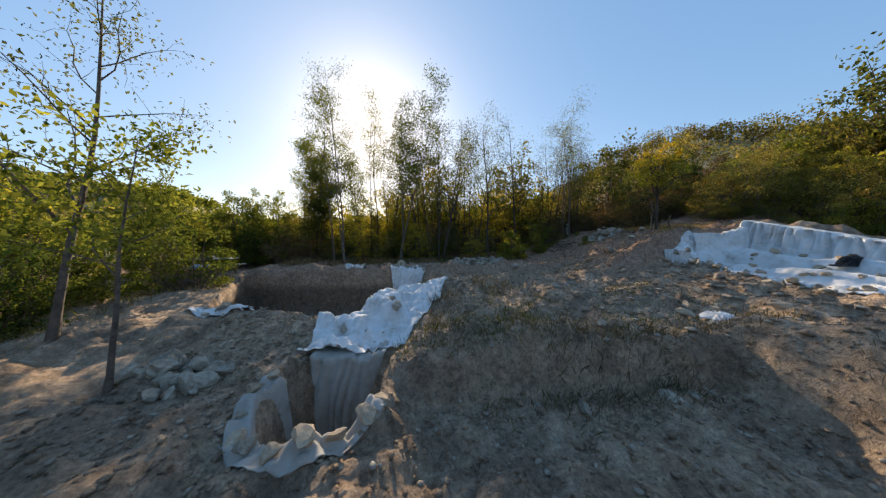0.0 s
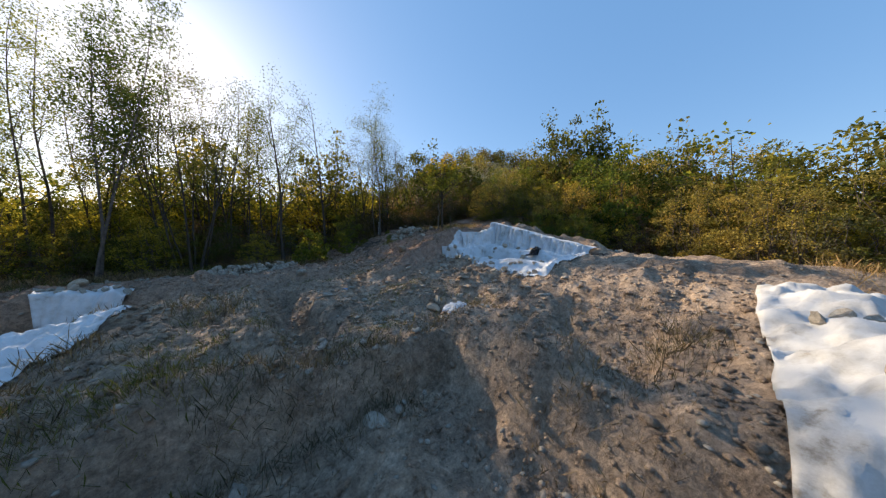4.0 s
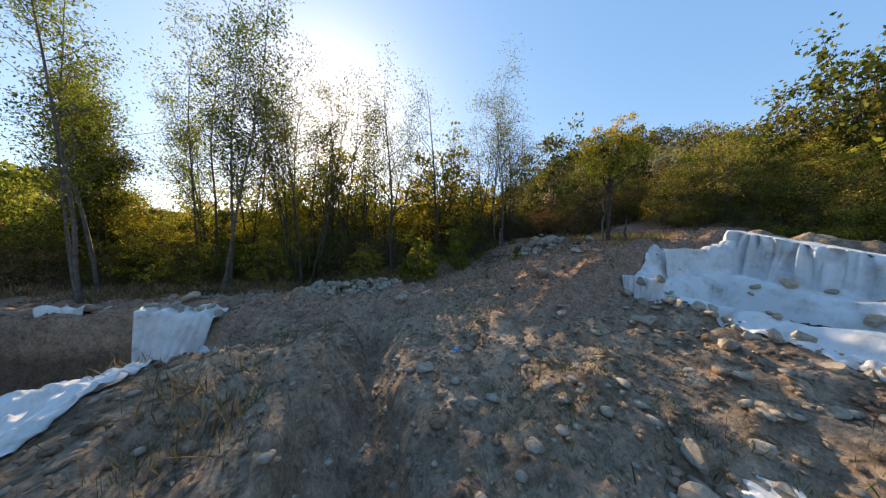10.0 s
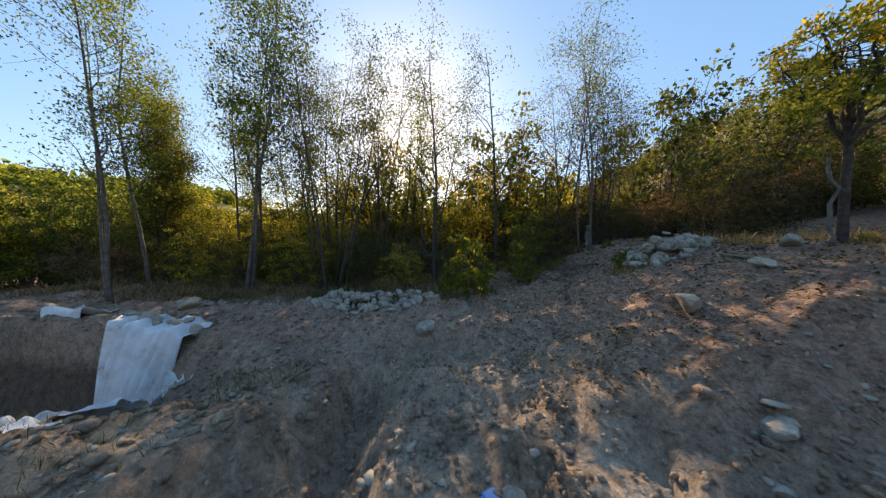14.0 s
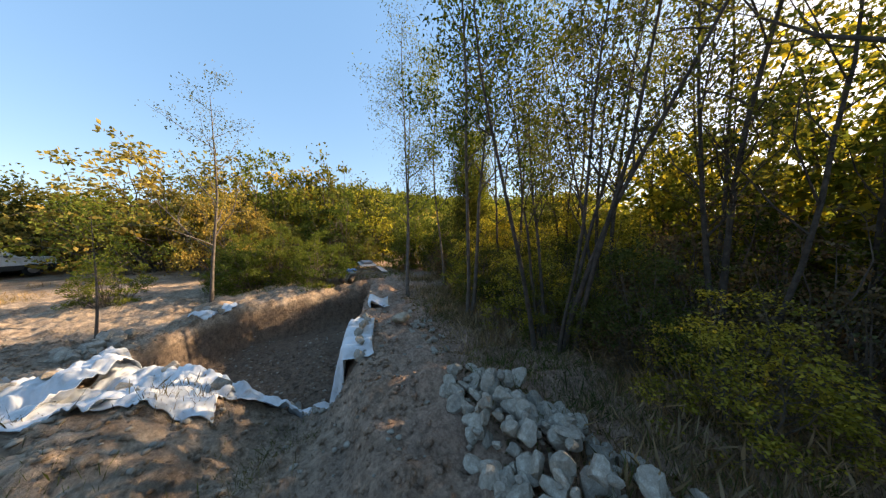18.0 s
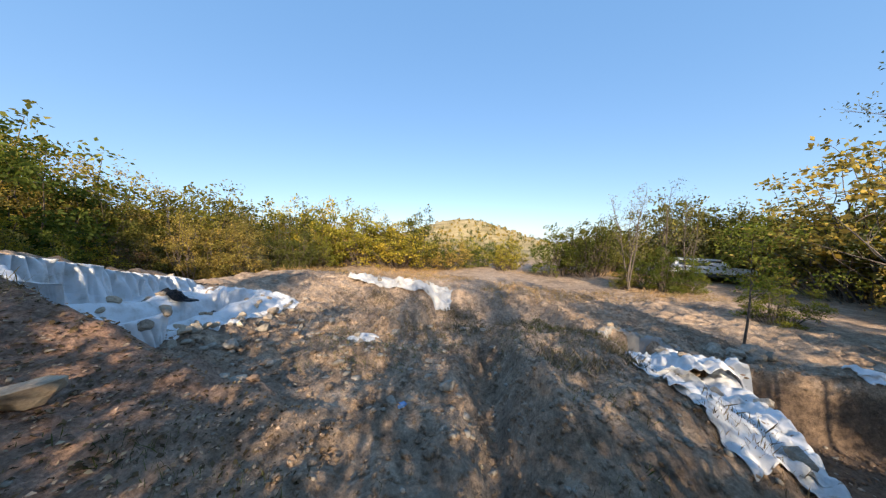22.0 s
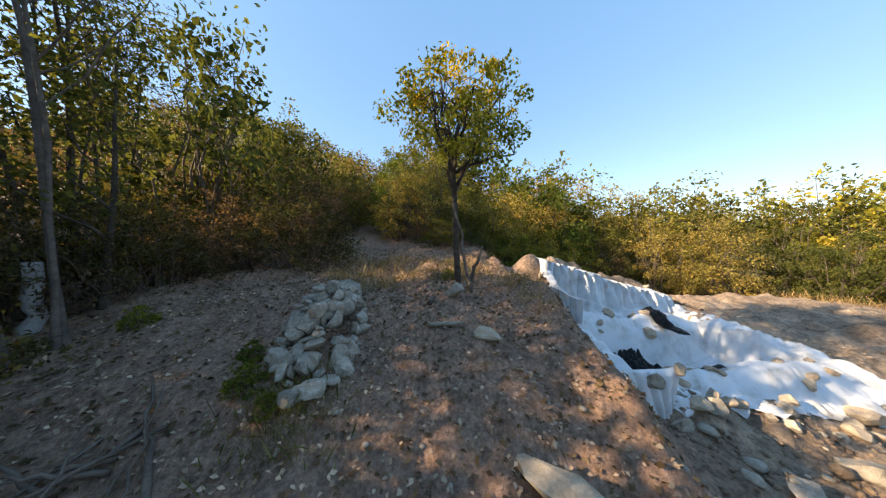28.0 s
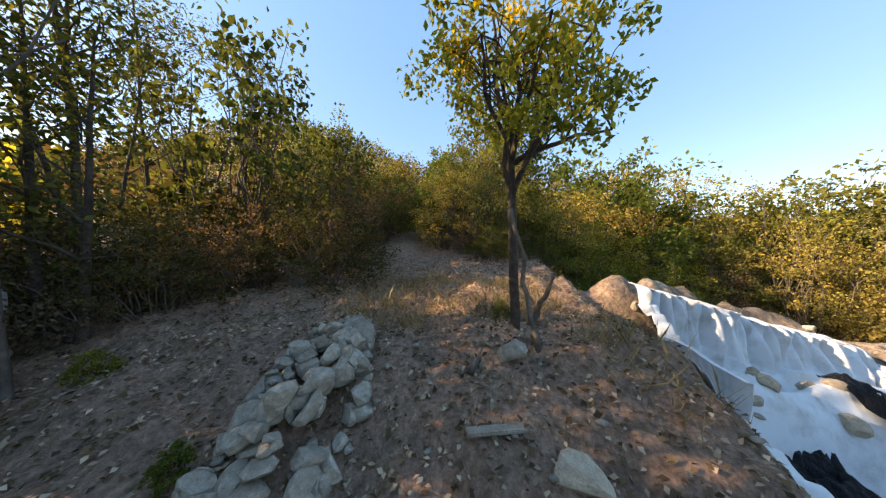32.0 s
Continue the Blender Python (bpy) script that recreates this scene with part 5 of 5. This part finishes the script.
def car(x, y, rz):
    c = thing("car", "white off-road car with dark lower trim parked under the trees", "car", pose(x, y, gz(x, y), 0, 0, rz))

    def prism(profile, w, taper=1.0):
        bm = bmesh.new()
        rows = []
        for s in (-1, 1):
            rows.append([bm.verts.new((px, s * w / 2 * (taper if pz > 1.15 else 1), pz)) for px, pz in profile])
        bm.faces.new(rows[0])
        bm.faces.new(rows[1][::-1])
        n = len(profile)
        for k in range(n):
            bm.faces.new((rows[0][k], rows[1][k], rows[1][(k + 1) % n], rows[0][(k + 1) % n]))
        bmesh.ops.recalc_face_normals(bm, faces=bm.faces)
        bmesh.ops.bevel(bm, geom=bm.edges[:], offset=0.04, segments=2, affect="EDGES")
        return bm

    part("body", prism([(-2.3, 0.62), (2.3, 0.62), (2.32, 0.95), (2.2, 1.08), (1.05, 1.14), (0.45, 1.74), (-2.0, 1.80), (-2.3, 1.15)], 1.8, 0.84), WHITE_PAINT, c)
    part("lower_trim", prism([(-2.36, 0.38), (2.36, 0.38), (2.38, 0.66), (-2.36, 0.66)], 1.86), DARK_PAINT, c)
    for s in (-1, 1):
        for x0, x1 in ((-1.95, -1.15), (-1.05, -0.3), (-0.2, 0.5)):
            part("side_window", box_bm(x1 - x0, 0.03, 0.42, 0.012), GLASS, c, m=pose((x0 + x1) / 2, s * 0.815, 1.43, s * 9, 0, 0))
        for wx in (-1.42, 1.45):
            bm = bmesh.new()
            bmesh.ops.create_cone(bm, cap_ends=True, segments=28, radius1=0.38, radius2=0.38, depth=0.25)
            bmesh.ops.bevel(bm, geom=[e for e in bm.edges if len(e.link_faces) == 2 and any(len(f.verts) > 4 for f in e.link_faces)], offset=0.05, segments=2, affect="EDGES")
            w = part("wheel", bm, TYRE, c, m=pose(wx, s * 0.82, 0.38, 90, 0, 0))
            bm = bmesh.new()
            bmesh.ops.create_cone(bm, cap_ends=True, segments=20, radius1=0.22, radius2=0.19, depth=0.05)
            part("rim", bm, STEEL, w, m=pose(0, 0, -s * 0.125))
        part("headlight", box_bm(0.06, 0.3, 0.18, 0.02), GLASS, c, m=pose(2.3, s * 0.66, 0.86))
        part("mirror", box_bm(0.1, 0.2, 0.15, 0.03), DARK_PAINT, c, m=pose(0.62, s * 0.98, 1.2))
    part("windscreen", box_bm(0.03, 1.35, 0.72, 0.012), GLASS, c, m=pose(0.79, 0, 1.44, 0, -45, 0))
    part("rear_window", box_bm(0.03, 1.3, 0.4, 0.012), GLASS, c, m=pose(-2.17, 0, 1.48, 0, 22, 0))
    part("spare_wheel", box_bm(0.2, 0.7, 0.7, 0.08), DARK_PAINT, c, m=pose(-2.4, 0, 1.0))
    return c


car(-16.4, -10.3, 152)


# ---- litter, grass and weeds ----
def litter(name, n, lo, hi, size, mat, label, keep, seed):
    rng = np.random.default_rng(seed)
    p = rng.uniform(lo, hi, (n, 2))
    p = p[keep(p[:, 0], p[:, 1], rng.random(n))]
    n = len(p)
    a = rng.uniform(0, 2 * np.pi, n)
    d = np.stack([np.cos(a), np.sin(a), rng.normal(size=n) * 0.3], -1)
    s = np.stack([-np.sin(a), np.cos(a), rng.normal(size=n) * 0.5], -1)
    l = (size * rng.uniform(0.5, 1.3, n))[:, None]
    c = np.c_[p, ground_z(p[:, 0], p[:, 1]) + 0.018]
    v = np.stack([c - d * l * 0.5, c + s * l * 0.3 + (0, 0, 0.008), c + d * l * 0.5, c - s * l * 0.3 + (0, 0, 0.008)], 1)
    ob = part(name, mesh_from(name, v.reshape(-1, 3), np.arange(4 * n).reshape(n, 4), smooth=False), mat)
    return tagged(ob, label, "leaf litter", kind="stuff")


PALE_LITTER = leafy("pale_litter", (0.20, 0.14, 0.10), (0.50, 0.39, 0.30), 0.15)
slope = lambda x, y, r: (((y > 6.9) & (x > 5.2)) | (y > 10.2)) & (r < 0.9)
litter("leaf_litter", 26000, (-5, 6.5), (14, 15), 0.055, LEAF_BROWN, "brown fallen leaves on the slope", slope, 1)
litter("pale_leaf_litter", 14000, (4, 6.5), (14, 13), 0.045, PALE_LITTER, "pale dry fallen leaves on the slope", slope, 2)
litter("field_litter", 9000, (-9, -5), (12, 7), 0.035, PALE_LITTER, "pale straw and leaf scraps on the dug soil", lambda x, y, r: r < 0.25 + 0.75 * (vnoise(x * 0.5, y * 0.5) > 0.05), 3)


def tufts(name, spots, blades, height, mat, label, seed, spread=0.10):
    rng = np.random.default_rng(seed)
    n = len(spots)
    h = height * rng.uniform(0.5, 1.2, n)
    base = np.empty((n, blades, 3))
    base[..., :2] = spots[:, None] + rng.normal(size=(n, blades, 2)) * spread
    base[..., 2] = ground_z(base[..., 0], base[..., 1]) - 0.01
    d = rng.normal(size=(n, blades, 3)) * (0.45, 0.45, 0.1) + (0, 0, 1)
    L = (h[:, None] * rng.uniform(0.4, 1.0, (n, blades)))[..., None]
    s = np.cross(d, rng.normal(size=(n, blades, 3)))
    s /= np.linalg.norm(s, axis=-1, keepdims=True)
    w = 0.0045 * L ** 0.3
    v = np.stack([base - s * w, base + s * w, base + d * L * 0.6 + s * w * 0.8, base + d * L + rng.normal(size=d.shape) * 0.05 * L], 2)
    m = n * blades
    ob = part(name, mesh_from(name, v.reshape(-1, 3), np.arange(4 * m).reshape(m, 4), smooth=False), mat)
    return tagged(ob, label, "grass", kind="stuff")


def patch(n, lo, hi, seed, thr=0.0, f=0.6):
    rng = np.random.default_rng(seed)
    p = rng.uniform(lo, hi, (n, 2))
    ok = (vnoise(p[:, 0] * f + seed, p[:, 1] * f) > thr) & (inside(p[:, 0], p[:, 1], TRENCH, 0.3) < 0.05) & (inside(p[:, 0], p[:, 1], PIT, 0.3) < 0.05) & (inside(p[:, 0], p[:, 1], EXCAV, 0.3) < 0.05)
    return p[ok]


tufts("dry_grass", patch(420, (-0.6, 2.4), (2.6, 8.6), 1, 0.05), 14, 0.16, WITHERED, "dry grass on the balk beside the trench", 1)
tufts("green_weeds", patch(500, (-0.8, 2.4), (7.2, 8.4), 2, 0.16), 22, 0.14, WEED, "low green weeds on the dug soil", 2, 0.13)
tufts("dry_grass", patch(350, (4.6, -1.2), (8.6, 3.4), 3, 0.08), 14, 0.14, WITHERED, "dry grass on the spoil bank", 3)
tufts("dry_weeds", patch(260, (1.0, -4.5), (9.5, -0.6), 4, 0.10), 40, 0.28, WITHERED, "withered weeds round the field sheet", 4, 0.2)
tufts("wood_floor_weeds", patch(1500, (-6.5, 11.0), (5.0, 16.0), 5, -0.2), 34, 0.3, WITHERED, "withered weeds and brush on the wood floor", 5, 0.25)
tufts("wood_edge_weeds", patch(420, (-3, 10.7), (5.0, 12.6), 6, -0.1), 30, 0.2, WEED, "green weeds along the wood edge", 6, 0.2)
tufts("slope_grass", patch(800, (8.5, 7.2), (14.0, 12.5), 7, 0.05), 20, 0.24, DRY_GRASS, "dry grass round the young tree", 7, 0.14)
tufts("field_grass", patch(2600, (-14, -16), (14, -3.0), 8, -0.05, 0.25), 18, 0.32, DRY_GRASS, "dry grass on the lower field", 8, 0.25)
tufts("clearing_grass", patch(900, (-16, 3), (-7.5, 13), 9, 0.0, 0.3), 18, 0.25, WEED, "green grass on the clearing", 9, 0.25)
tufts("slope_weeds", patch(18, (8.1, 9.85), (8.5, 10.25), 10, -0.4, 1.2), 40, 0.16, WEED, "bright green weeds beside the rubble heap", 10, 0.16)
tufts("balk_weeds", patch(160, (-0.3, 3.0), (2.2, 7.5), 11, 0.05, 0.9), 22, 0.26, WITHERED, "tall withered weeds on the balk", 11, 0.12)
tufts("scarp_weeds", patch(120, (4.2, -0.8), (8.0, 2.8), 12, 0.05, 0.8), 22, 0.22, WITHERED, "withered weeds on the spoil bank", 12, 0.14)
tufts("dead_brush", patch(12, (1.0, 4.7), (1.9, 5.8), 13, -0.5, 1.2), 26, 0.30, WITHERED, "reddish-brown dead weeds standing on the balk", 13, 0.16)
tufts("scarp_grass", patch(230, (-1.0, 1.75), (4.9, 2.75), 14, -0.12, 0.9), 24, 0.24, WITHERED, "dry weeds hanging over the dug scarp", 14, 0.16)
tufts("scarp_weeds", patch(70, (-1.0, 1.9), (1.6, 3.2), 15, -0.1, 0.9), 24, 0.2, WEED, "dark green weeds beside the small pit", 15, 0.14)
